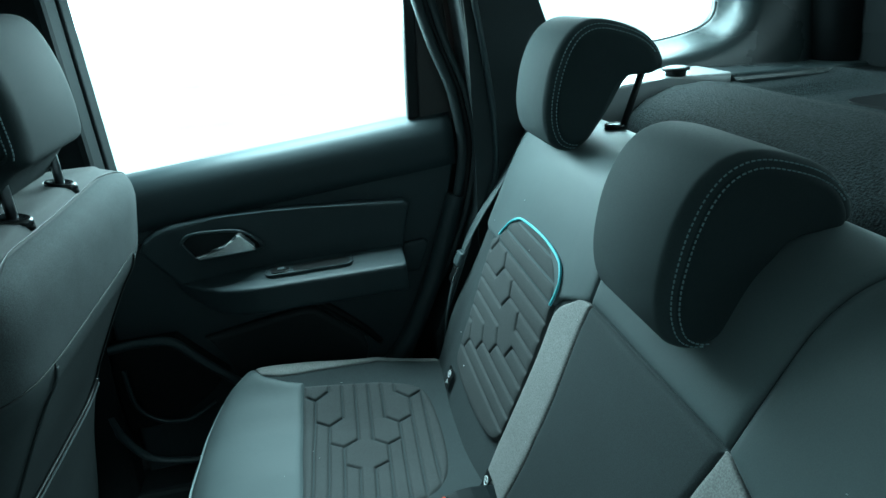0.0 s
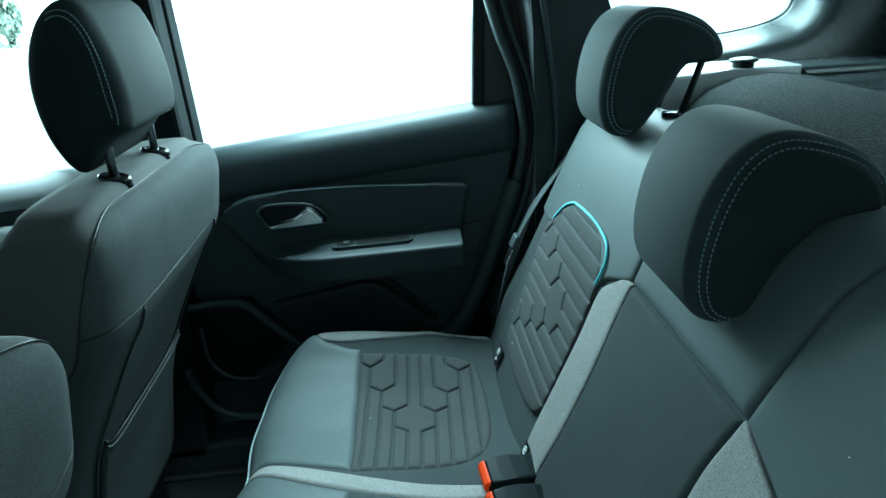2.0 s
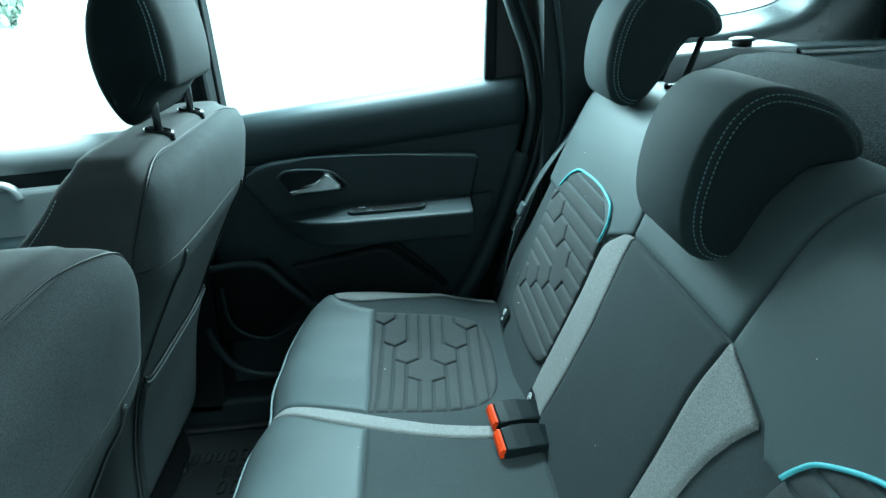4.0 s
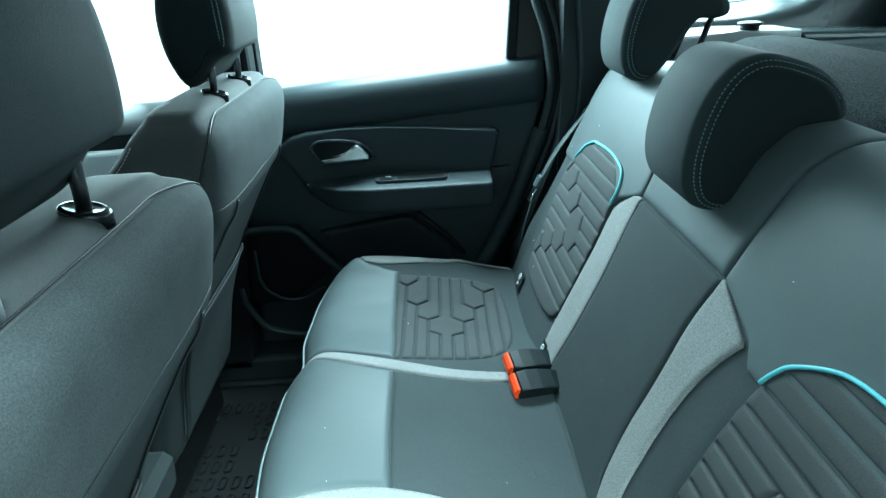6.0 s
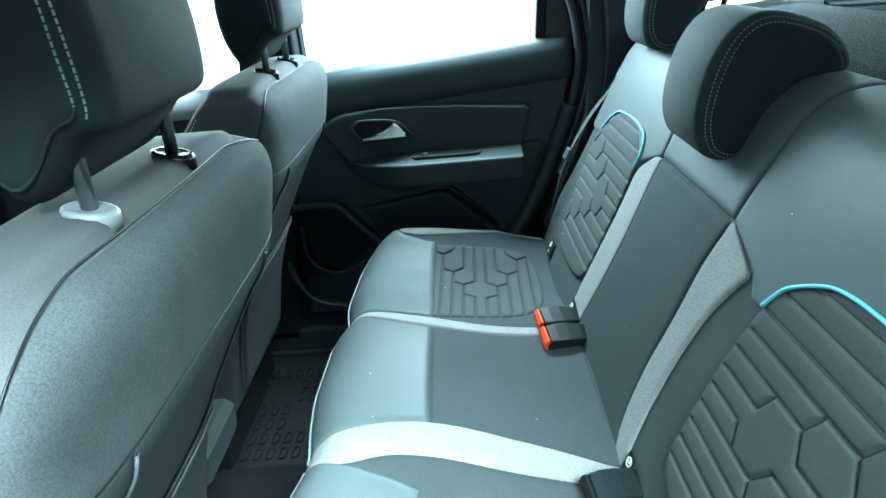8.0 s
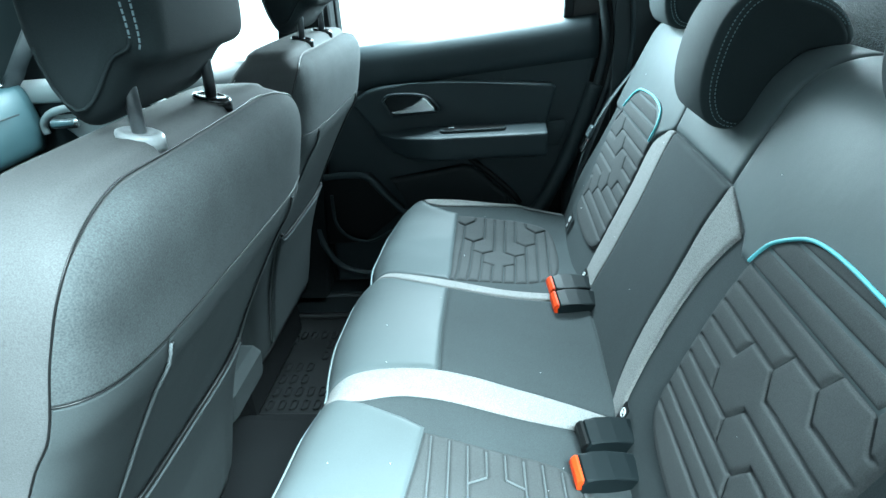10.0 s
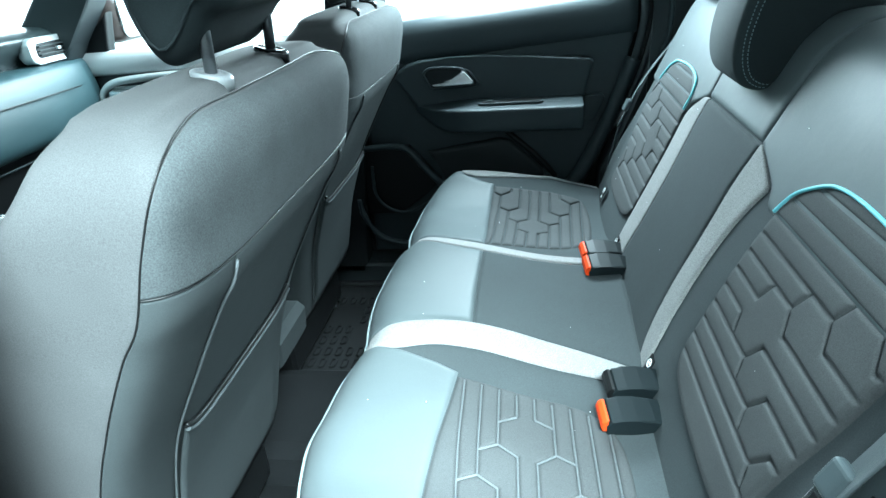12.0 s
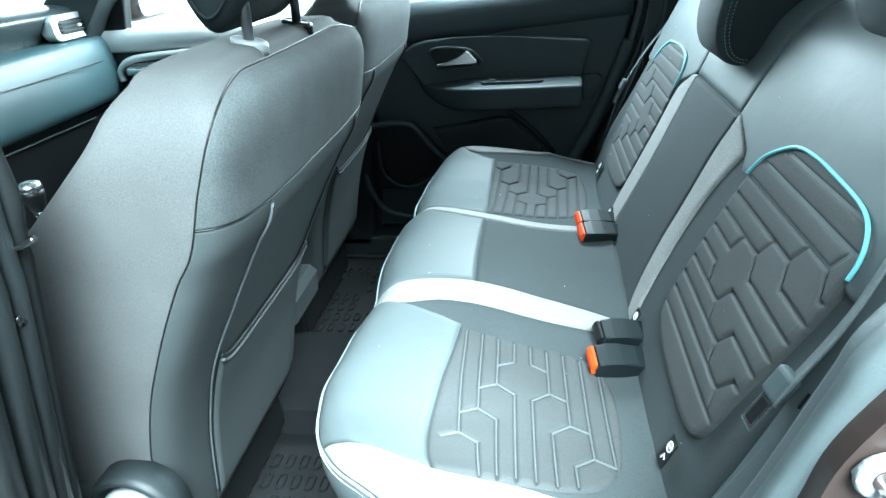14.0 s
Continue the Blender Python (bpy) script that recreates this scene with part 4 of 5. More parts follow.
def front_seat(label):
    seat = thing("front_seat", label, "car seat", "front seats")
    rings = []
    turn = np.linspace(-180, 180, 181)[:-1]
    for z in np.concatenate([np.linspace(0.46, 1.05, 40), np.linspace(1.055, 1.124, 30)]):
        P = seat_back(turn, np.full(180, z))
        out = P - P.mean(axis=0)
        under = np.clip((np.interp(z, (1.03, 1.07, 1.095, 1.11, 1.121), (74.5, 71.5, 62.5, 46.5, 17)) - np.abs(turn)) / 2.0, 0, 1) * np.clip((1.119 - z) / 0.004, 0, 1)
        rings.append(P - 0.0034 * under[:, None] * out / np.linalg.norm(out, axis=1)[:, None] - np.array((0, 0, 0.001)))
    top = rings[-1]
    c = top.mean(axis=0)
    for k, dz in ((0.95, 0.007), (0.85, 0.012), (0.6, 0.016), (0.3, 0.017)):
        rings.append(c + (top - c) * k + np.array((0, 0, dz)))
    loft("backrest_core", rings, FLANK, seat, "smooth grey leatherette flanks and top")
    patch("back_panel_upper", seat_panel, line((0.95, -75), (1.03, -75), (1.07, -72), (1.095, -63), (1.11, -47), (1.121, -18)), line((0.95, 75), (1.03, 75), (1.07, 72), (1.095, 63), (1.11, 47), (1.121, 18)), 0.9875, 1.121, SUEDE, seat, "grey cloth upper back panel", 70, 40, lift=0.0022, edge=0.002, sink=0.0010)
    patch("back_panel_lower", seat_panel, flat(-11.2), flat(11.2), 0.48, 0.9865, SIDE, seat, "dark lower back panel", 30, 50, lift=0.0022, edge=0.002, sink=0.0010)
    for s in (-1, 1):
        patch("back_panel_side", seat_panel, flat(s * 11.35), flat(s * 75), 0.48, 0.9865, SIDE, seat, "", 40, 50, lift=0.0022, edge=0.002, sink=0.0010)
        Z = np.linspace(0.50, 0.982, 50)
        bow = s * (11.3 + 1.6 * np.exp(-((Z - 0.755) / 0.06) ** 2))
        tube("pocket_seam", seat_panel(bow, Z) + np.array((0.0025, 0, 0)), 0.0016, BLACK, seat)
        tube("pocket_seam", seat_panel(bow + s * 0.7, Z) + np.array((0.0030, 0, 0)), 0.0015, HEM, seat, "raised pocket seam")
    half = spline([(75.2, 0.50), (75.2, 0.62), (75.2, 0.76), (75.2, 0.90), (75.2, 0.98), (75.0, 1.03), (72.2, 1.07), (63.0, 1.096), (46.0, 1.1115), (18.0, 1.1215), (0.0, 1.1218)], 90)
    A, V = np.concatenate([half[:, 0], -half[-2::-1, 0]]), np.concatenate([half[:, 1], half[-2::-1, 1]])
    tube("panel_seam", seat_panel(A, V) + np.stack([np.full(A.size, 0.0), 0.0 * np.sin(np.radians(A)), np.clip((V - 1.05) / 0.05, 0, 1) * 0.001], axis=1), 0.0009, BLACK, seat)
    tube("cross_seam", seat_panel(np.linspace(-75, 75, 90), np.full(90, 0.987)) + np.array((-0.0004, 0, 0)), 0.0009, BLACK, seat)

    def pocket(A, V):
        sag = 0.022 * (1 - (A / 10.4) ** 2)
        return seat_back(A, V - sag * np.clip((V - 0.5) / 0.25, 0, 1)) + np.array((0.008, 0, 0))
    OUT[pocket] = OUT[seat_back]
    patch("pocket", pocket, flat(-10.4), flat(10.4), 0.49, 0.760, SIDE, seat, "stretched map pocket", 40, 30, lift=0.004, edge=0.02)
    A = np.linspace(-10.7, 10.7, 40)
    tube("pocket_hem", pocket(A, np.full(40, 0.760)) + np.array((0.001, 0, 0)), 0.0028, HEM, seat, "stitched pocket hem")
    # black cord painting the shade inside the pocket's opening
    tube("pocket_mouth_shade", pocket(A, np.full(40, 0.767)) + np.array((-0.002, 0, 0)), 0.0036, BLACK, seat)
    pad = padded("headrest", FRONT_HEAD, -0.112, 0.112, HEADPAD, seat, "dark headrest with double stitched seams", 0.036, 72, radial=True)
    pad.location.x = 0.050
    for y in (-0.077, 0.077):
        tube("post", [(-0.331, y, 1.12), (-0.324, y, 1.25)], 0.0062, STEEL, seat, "polished steel post", 12)
        disc = [[(-0.330 + 1.0 * r * math.cos(w), y + 0.78 * r * math.sin(w), 1.1375 + z - 0.22 * r * math.cos(w)) for w in np.linspace(0, 2 * math.pi, 25)[:-1]] for r, z in ((0.0205, -0.010), (0.0210, 0.001), (0.0200, 0.0032), (0.0175, 0.0045), (0.0150, 0.0046), (0.0140, 0.0036), (0.0075, 0.0036))]
        loft("post_collar", disc, COLLAR if y < 0 else GLOSS, seat, "pale plastic collar" if y < 0 else "")
    rings = RINGS[-1]
    for want in (-0.109, -0.102, 0.102, 0.109):
        k = min(range(len(rings)), key=lambda i: abs(rings[i][0][1] - want))
        ring = np.array(rings[k])
        mid = ring.mean(axis=0)
        n = int(np.argmin(ring[:, 2]))
        path = np.roll(ring, -n, axis=0)
        path = path[path[:, 0] > mid[0] - 0.01] if path[8, 0] > mid[0] else path[::-1][path[::-1][:, 0] > mid[0] - 0.01]
        path = path[path[:, 2] > ring[:, 2].min() + 0.05]
        out = path - mid
        stitches("stitching", path + out / np.linalg.norm(out, axis=1)[:, None] * 0.0006 + np.array((0, math.copysign(0.0004, want), 0)), pad, length=0.0036, gap=0.0014, radius=0.0006)
        fold = ring[ring[:, 2] < ring[:, 2].min() + 0.055]
        if abs(want) > 0.105:
            tube("fold", fold[np.argsort(fold[:, 0])][::2] + np.array((0, math.copysign(0.0006, want), -0.0006)), 0.0016, HEADPAD, pad)
    for side in (-1, 1):
        Z = np.linspace(0.62, 1.10, 80)
        stitches("edge_stitching", seat_back(np.full(80, side * 105.0), Z) + np.array((-0.0006, side * 0.0006, 0)), seat, PALE, radius=0.0004)
    # seat cushion and base
    part("seat_cushion", box((0.50, 0.50, 0.16), (-0.80, 0, 0.58), bevel=0.05, segments=5), SIDE, seat, smooth=True)
    part("seat_base", box((0.42, 0.42, 0.20), (-0.76, 0, 0.40), bevel=0.02), BLACK, seat)
    return seat


left_seat = front_seat("grey cloth and leatherette front seat with map pocket")
right_seat = copy_thing(left_seat, pose(-0.055, 0.352, 0))
for ob in right_seat.children:
    if ob.name.startswith("post_collar"):
        ob.data = ob.data.copy()
        ob.data.materials[0] = GLOSS
        ob["label"] = ""
for ob in list(left_seat.children):
    if ob.name.startswith("edge_stitching"):
        bpy.data.objects.remove(ob)
left_seat.matrix_basis = pose(0, -0.355, 0)


# ---- small builders ----
def ribbon(name, path, wide, width, mat, parent=None, label="", thick=0.0014):
    """A flat strap along a path; wide gives the direction of its width."""
    p = np.array(path, float)
    d = np.gradient(p, axis=0)
    d /= np.linalg.norm(d, axis=1)[:, None]
    w = np.array(wide, float)
    w = w - d * (d @ w)[:, None]
    w /= np.linalg.norm(w, axis=1)[:, None]
    n = np.cross(d, w)
    rings = [[p[i] + w[i] * a * width / 2 + n[i] * b * thick for a, b in ((-1, -0.6), (-0.96, -1), (0.96, -1), (1, -0.6), (1, 0.6), (0.96, 1), (-0.96, 1), (-1, 0.6))] for i in range(len(p))]
    return loft(name, rings, mat, parent, label)


# ---- right rear door: fittings ----
rings = []
for x, k, drop in ((-0.365, 0.05, 0.0), (-0.355, 0.16, 0.002), (-0.335, 0.34, 0.004), (-0.30, 0.60, 0.004), (-0.26, 0.82, 0.002), (-0.22, 0.95, 0.0), (-0.18, 1.0, 0.0), (-0.09, 1.0, 0.0), (0.0, 1.0, 0.0), (0.10, 1.0, 0.0), (0.108, 0.99, 0.0), (0.111, 0.96, 0.0)):
    c = (0.752, 0.838)
    prof = spline([(0.752, 0.850), (0.71, 0.844), (0.660, 0.836), (0.6445, 0.833), (0.640, 0.828), (0.640, 0.821), (0.643, 0.797), (0.647, 0.779), (0.655, 0.768), (0.68, 0.760), (0.752, 0.752)], 34)
    rings.append([(x, c[0] + (y - c[0]) * k, c[1] - drop + (z - c[1]) * min(1, k + 0.12)) for y, z in prof])
loft("armrest", rings, PLASTIC_SOFT, door, "padded armrest with pull recess")
part("armrest_end", prism([(0.116, 0.838), (0.165, 0.842), (0.175, 0.830), (0.150, 0.770), (0.116, 0.766)], "y", 0.737, 0.76, 0.006, 3), PLASTIC_SOFT, door, smooth=True)
plate = part("switch_plate", prism(rounded(-0.172, 0.004, 0.668, 0.712, 0.014), "z", 0.834, 0.8435, 0.002), PLASTIC_SOFT, door, "switch plate let into the armrest")
tube("rim", [(x, y, 0.8435) for x, y in rounded(-0.172, 0.004, 0.668, 0.712, 0.014) + [(0.004, 0.698)]], 0.0016, PLASTIC_SOFT, plate)
part("pull_recess", prism(rounded(-0.118, -0.002, 0.672, 0.708, 0.010), "z", 0.840, 0.8445, 0.001), BLACK, plate, "dark pull recess")
part("window_switch", prism(rounded(-0.162, -0.126, 0.674, 0.706, 0.008), "z", 0.840, 0.8455, 0.002), BLACK, plate)
part("rocker", box((0.016, 0.012, 0.005), (-0.141, 0.688, 0.8465), bevel=0.002), GRIP, plate)
bezel = part("handle_bezel", prism([(-0.325, 0.922), (-0.30, 0.938), (-0.215, 0.932), (-0.178, 0.905), (-0.180, 0.886), (-0.29, 0.880), (-0.305, 0.885)], "y", 0.716, 0.730, 0.003), MATTE, door, "dark handle recess")
tube("rim", spline([(-0.325, 0.716, 0.922), (-0.30, 0.716, 0.938), (-0.215, 0.716, 0.932), (-0.178, 0.716, 0.905), (-0.180, 0.716, 0.886), (-0.29, 0.716, 0.880), (-0.305, 0.716, 0.885), (-0.325, 0.716, 0.922)], 60), 0.0035, PLASTIC_SOFT, bezel)
part("door_handle", prism([(-0.300, 0.896), (-0.245, 0.902), (-0.228, 0.912), (-0.214, 0.930), (-0.206, 0.928), (-0.184, 0.902), (-0.184, 0.893), (-0.292, 0.889)], "y", 0.692, 0.716, 0.005, 3), CHROME, door, "satin chrome door lever")
pod = part("speaker_pod", prism([(-0.54, 0.715), (-0.39, 0.715), (-0.30, 0.605), (-0.34, 0.57), (-0.43, 0.500), (-0.54, 0.50)], "y", 0.722, 0.757, 0.008, 3), BLACK, door, "black loudspeaker grille")
tube("rim", spline([(-0.54, 0.712, 0.712), (-0.50, 0.710, 0.718), (-0.445, 0.706, 0.722), (-0.392, 0.706, 0.712), (-0.345, 0.708, 0.655), (-0.298, 0.712, 0.60), (-0.285, 0.72, 0.58)], 40), 0.010, PLASTIC_SOFT, pod, "raised rim")
tube("lower_rim", spline([(-0.505, 0.714, 0.66), (-0.506, 0.713, 0.625), (-0.504, 0.712, 0.576), (-0.485, 0.712, 0.540), (-0.45, 0.712, 0.517), (-0.40, 0.714, 0.512), (-0.34, 0.72, 0.54)], 40), 0.005, PLASTIC_SOFT, pod)
tube("foot_trim", spline([(-0.555, 0.706, 0.56), (-0.551, 0.702, 0.527), (-0.546, 0.70, 0.506), (-0.516, 0.70, 0.451), (-0.476, 0.70, 0.422), (-0.40, 0.702, 0.405)], 30), 0.009, PLASTIC_SOFT, door, "curved lower door trim")
part("door_bin", prism([(-0.335, 0.695), (-0.12, 0.728), (-0.09, 0.722), (0.005, 0.63), (0.01, 0.60), (-0.02, 0.45), (-0.30, 0.45), (-0.27, 0.60)], "y", 0.728, 0.756, 0.012, 3), PLASTIC, door, "moulded door bin")
tube("bin_groove", spline([(-0.10, 0.75, 0.742), (-0.05, 0.748, 0.70), (0.005, 0.748, 0.645), (0.04, 0.75, 0.60)], 20), 0.009, BLACK, door)
tube("lower_groove", spline([(-0.412, 0.748, 0.922), (-0.355, 0.748, 0.83), (-0.30, 0.748, 0.775), (-0.23, 0.748, 0.752), (-0.10, 0.750, 0.754), (0.115, 0.750, 0.764)], 50), 0.004, BLACK, door)
tube("sill_trim", spline([(0.245, 0.745, 0.93), (0.185, 0.735, 0.77), (0.11, 0.725, 0.62), (0.04, 0.72, 0.545), (-0.06, 0.715, 0.52)], 40), 0.022, PLASTIC_SOFT, shell, "plastic trim along the doorway")
part("wheel_arch", prism([(0.16, 0.45), (0.45, 0.45), (0.45, 1.10), (0.315, 1.06), (0.285, 0.93), (0.235, 0.80), (0.16, 0.64)], "y", 0.665, 0.78, 0.02, 3), PLASTIC, shell, "dark wheel arch lining")
tube("pillar_seam", spline([(0.262, 0.655, 1.5), (0.30, 0.655, 1.25), (0.318, 0.658, 1.05), (0.30, 0.66, 0.92)], 30), 0.006, PLASTIC_SOFT, shell)

# ---- right front door ----
fdoor = thing("door_front", "grey lined front car door, closed", "car door", kind="structure")
rings = []
for i in range(25):
    x = -1.50 + 0.94 * i / 24
    z = 1.037 + 0.03 * (x + 0.75) if x > -0.9 else 1.0325 + 0.012 * (x + 0.9)
    rings.append([(x, y, w) for y, w in ((0.83, z), (0.80, z + 0.004), (0.785, z), (0.772, z - 0.02), (0.768, z - 0.06), (0.785, z - 0.068), (0.83, z - 0.068))])
loft("door_shoulder", rings, LIGHTTRIM, fdoor, "soft plastic door shoulder")
part("door_liner", prism([(-1.50, 0.30), (-0.56, 0.30), (-0.56, 0.985), (-1.50, 0.975)], "y", 0.787, 0.83, 0.008), PLASTIC, fdoor)
part("door_insert", prism([(-1.33, 0.925), (-0.62, 0.938), (-0.62, 0.80), (-1.20, 0.80)], "y", 0.765, 0.79, 0.012, 3), LIGHTTRIM, fdoor, "light grey door insert")
part("armrest", box((0.55, 0.08, 0.06), (-0.92, 0.745, 0.79), bevel=0.02, segments=3), PLASTIC_SOFT, fdoor, smooth=True)
tube("handle_trim", spline([(-1.345, 0.762, 0.875), (-1.345, 0.760, 0.905), (-1.31, 0.758, 0.935), (-1.24, 0.758, 0.948), (-1.08, 0.758, 0.955), (-0.95, 0.760, 0.945), (-0.93, 0.762, 0.91)], 40), 0.011, SILVER, fdoor, "silver handle surround")
part("door_handle", box((0.09, 0.03, 0.03), (-1.27, 0.752, 0.905), bevel=0.012, segments=4), CHROME, fdoor, "chrome door lever", smooth=True)
part("window_pane", prism([(-1.50, 0.99), (-0.56, 1.03), (-0.54, 1.50), (-1.0, 1.50)], "y", 0.806, 0.810, 0), GLASS, fdoor).visible_shadow = False
part("a_pillar", prism([(-1.62, 1.0), (-1.40, 1.0), (-1.36, 1.06), (-0.98, 1.50), (-1.10, 1.54)], "y", 0.70, 0.80, 0.015, 3), PLASTIC, shell, "dark pillar lining")
part("mirror_sail", prism([(-1.45, 1.0), (-1.31, 1.01), (-1.28, 1.14)], "y", 0.79, 0.83, 0.006), BLACK, fdoor)
mirror = thing("door_mirror", "outside door mirror in brown housing", "mirror")
part("housing", box((0.12, 0.22, 0.16), (-1.36, 0.98, 1.12), bevel=0.04, segments=4), PAINT, mirror, smooth=True)
part("mirror_glass", prism(rounded(0.885, 1.075, 1.055, 1.185, 0.03), "x", -1.302, -1.296, 0.002), CHROME, mirror, "bright mirror glass")

# plain left front door and the bodywork ahead
ldoor = thing("door_front_left", "plain lined front car door, closed", "car door", kind="structure")
part("door_liner", prism([(-1.50, 0.30), (-0.60, 0.30), (-0.60, 1.03), (-1.50, 1.0)], "y", -0.84, -0.78, 0.01), PLASTIC, ldoor)
part("window_pane", prism([(-1.50, 1.0), (-0.60, 1.03), (-0.56, 1.50), (-1.0, 1.50)], "y", -0.812, -0.808, 0), GLASS, ldoor).visible_shadow = False
part("a_pillar", prism([(-1.62, 1.0), (-1.45, 1.0), (-0.98, 1.50), (-1.10, 1.54)], "y", -0.80, -0.70, 0.015, 3), PLASTIC, shell, "dark pillar lining")
part("bonnet", prism([(-2.9, 0.5), (-1.9, 0.5), (-1.75, 1.03), (-1.9, 1.06), (-2.7, 0.98), (-2.9, 0.85)], "y", -0.82, 0.82, 0.03, 3), PAINT, shell, "brown painted bonnet")

# ---- dashboard ----
dash = thing("dashboard", "dark dashboard with a grey lower pad and air vents", "dashboard")
rings = []
part("lower_dash", prism([(-1.80, 0.50), (-1.43, 0.50), (-1.405, 0.79), (-1.38, 0.815), (-1.80, 0.83)], "y", -0.76, 0.76, 0.01), BLACK, dash, "black lower dashboard")
prof = spline([(-1.42, 0.812), (-1.37, 0.818), (-1.345, 0.828), (-1.330, 0.845), (-1.325, 0.870), (-1.325, 0.91), (-1.330, 0.95), (-1.338, 0.985), (-1.348, 1.010), (-1.362, 1.020), (-1.385, 1.023), (-1.45, 1.026)], 56)
for i in range(41):
    y = -0.76 + 1.53 * i / 40
    b = 0.03 * (abs(y) / 0.76) ** 3
    rings.append([(x - b, y, z) for x, z in list(prof) + [(-1.80, 1.03), (-1.80, 0.80)]])
loft("lower_pad", rings, DASH, dash, "blue-grey dashboard pad")
rings = []
prof = spline([(-1.44, 1.020), (-1.432, 1.045), (-1.412, 1.072), (-1.402, 1.092), (-1.410, 1.108), (-1.44, 1.118), (-1.50, 1.122), (-1.62, 1.120), (-1.72, 1.112)], 30)
for i in range(41):
    y = -0.76 + 1.50 * i / 40
    hood = 0.035 * math.exp(-((y + 0.36) / 0.2) ** 4)
    rings.append([(x + hood, y, z + hood * (z > 1.09)) for x, z in list(prof) + [(-1.80, 1.09), (-1.80, 1.02)]])
loft("upper_pad", rings, QUARTER, dash, "black dashboard top")
tube("pad_line", [(-1.3295, -0.70 + 1.36 * i / 20, 0.955) for i in range(21)], 0.002, BLACK, dash)
tube("glovebox_line", [(-1.392, 0.02 + 0.62 * i / 20, 0.79) for i in range(21)], 0.003, PLASTIC_SOFT, dash)
vent = part("air_vent", prism(rounded(0.575, 0.735, 1.028, 1.098, 0.022), "x", -1.425, -1.385, 0.006, 3), SILVER, dash, "silver framed air vent")
part("throat", prism(rounded(0.600, 0.710, 1.043, 1.083, 0.012), "x", -1.40, -1.3825, 0.001), BLACK, vent)
for k in range(3):
    part("slat", box((0.008, 0.104, 0.004), (-1.380, 0.655, 1.052 + 0.011 * k), bevel=0.001), PLASTIC, vent)
part("tab", box((0.010, 0.012, 0.008), (-1.376, 0.675, 1.063), bevel=0.002), SILVER, vent)

# ---- centre console and gear lever ----
console = thing("centre_console", "dark centre console with storage box", "console")
part("base", prism([(-1.40, 0.28), (-0.66, 0.28), (-0.64, 0.42), (-0.63, 0.50), (-0.80, 0.50), (-0.95, 0.57), (-1.20, 0.62), (-1.40, 0.72)], "y", -0.10, 0.10, 0.02, 3), PLASTIC, console)
part("storage_box", prism([(-0.86, 0.49), (-0.545, 0.485), (-0.520, 0.51), (-0.515, 0.560), (-0.53, 0.575), (-0.86, 0.585)], "y", -0.085, 0.088, 0.018, 3), SIDE, console, "grey padded storage box")
part("gear_surround", prism(rounded(-1.22, -1.04, -0.075, 0.075, 0.03), "z", 0.60, 0.635, 0.006), SILVER, console, "silver gear surround")
gear = thing("gear_lever", "gear lever with silver capped knob", "gear lever")


def turned(profile, n=24):
    """Rings of a turned body, (radius, height) pairs."""
    return [[(r * math.cos(2 * math.pi * k / n), r * math.sin(2 * math.pi * k / n), z) for k in range(n)] for r, z in profile]


def at(rings, x, y, z):
    return [[(p[0] + x, p[1] + y, p[2] + z) for p in r] for r in rings]


loft("knob", at(turned([(0.010, 0.0), (0.015, 0.006), (0.020, 0.02), (0.0235, 0.04), (0.024, 0.052)]), -1.10, 0, 0.745), BLACK, gear, "black gear knob")
loft("cap", at(turned([(0.024, 0.0), (0.0245, 0.008), (0.021, 0.016), (0.012, 0.020), (0.003, 0.021)]), -1.10, 0, 0.797), CHROME, gear, "silver knob cap")
loft("stem", at(turned([(0.011, 0.0), (0.010, 0.045), (0.012, 0.05), (0.012, 0.062)]), -1.10, 0, 0.69), CHROME, gear, "chrome stem")
loft("gaiter", at(turned([(0.06, 0.0), (0.055, 0.012), (0.042, 0.03), (0.046, 0.038), (0.03, 0.056), (0.016, 0.066), (0.012, 0.07)]), -1.10, 0, 0.632), SIDE, gear, "pleated gaiter")

# ---- parcel shelf ----
shelf = thing("parcel_shelf", "felt covered parcel shelf with raised front", "parcel shelf")
prof = np.array([(0.52, 1.02), (0.515, 1.07), (0.53, 1.105), (0.565, 1.13), (0.62, 1.148), (0.68, 1.150), (0.72, 1.143), (0.745, 1.134), (0.765, 1.118), (0.785, 1.111), (0.88, 1.110), (0.97, 1.111), (0.99, 1.120), (1.01, 1.129), (1.10, 1.130), (1.10, 1.10), (0.60, 1.00)])
rings = []
for i in range(41):
    u = -1 + i / 20
    y = 0.60 * math.copysign(1 - (1 - abs(u)) ** 1.3, u)
    k = max(0.0, (abs(u) - 0.75) / 0.25) ** 2
    rings.append([(x + 0.05 * k * (x < 0.72), y, z - 0.035 * k * (z > 1.09) * (x < 0.74) + 0.016 * min(1.0, max(0.0, (abs(u) - 0.70) / 0.06)) * (0.76 < x < 0.995 and z > 1.105)) for x, z in prof])
loft("shelf_board", rings, SHELF, shelf, "grey felt board")
part("tray_slot", prism(rounded(0.85, 0.965, -0.38, 0.40, 0.03), "z", 1.1095, 1.1135, 0.001), BLACK, shelf, "dark tray recess")
loft("shelf_pivot", at(turned([(0.018, 0.0), (0.019, 0.004), (0.019, 0.010), (0.025, 0.012), (0.025, 0.016), (0.018, 0.018), (0.003, 0.0185)]), 0.655, 0.585, 1.153), BLACK, shelf, "black pivot stud")
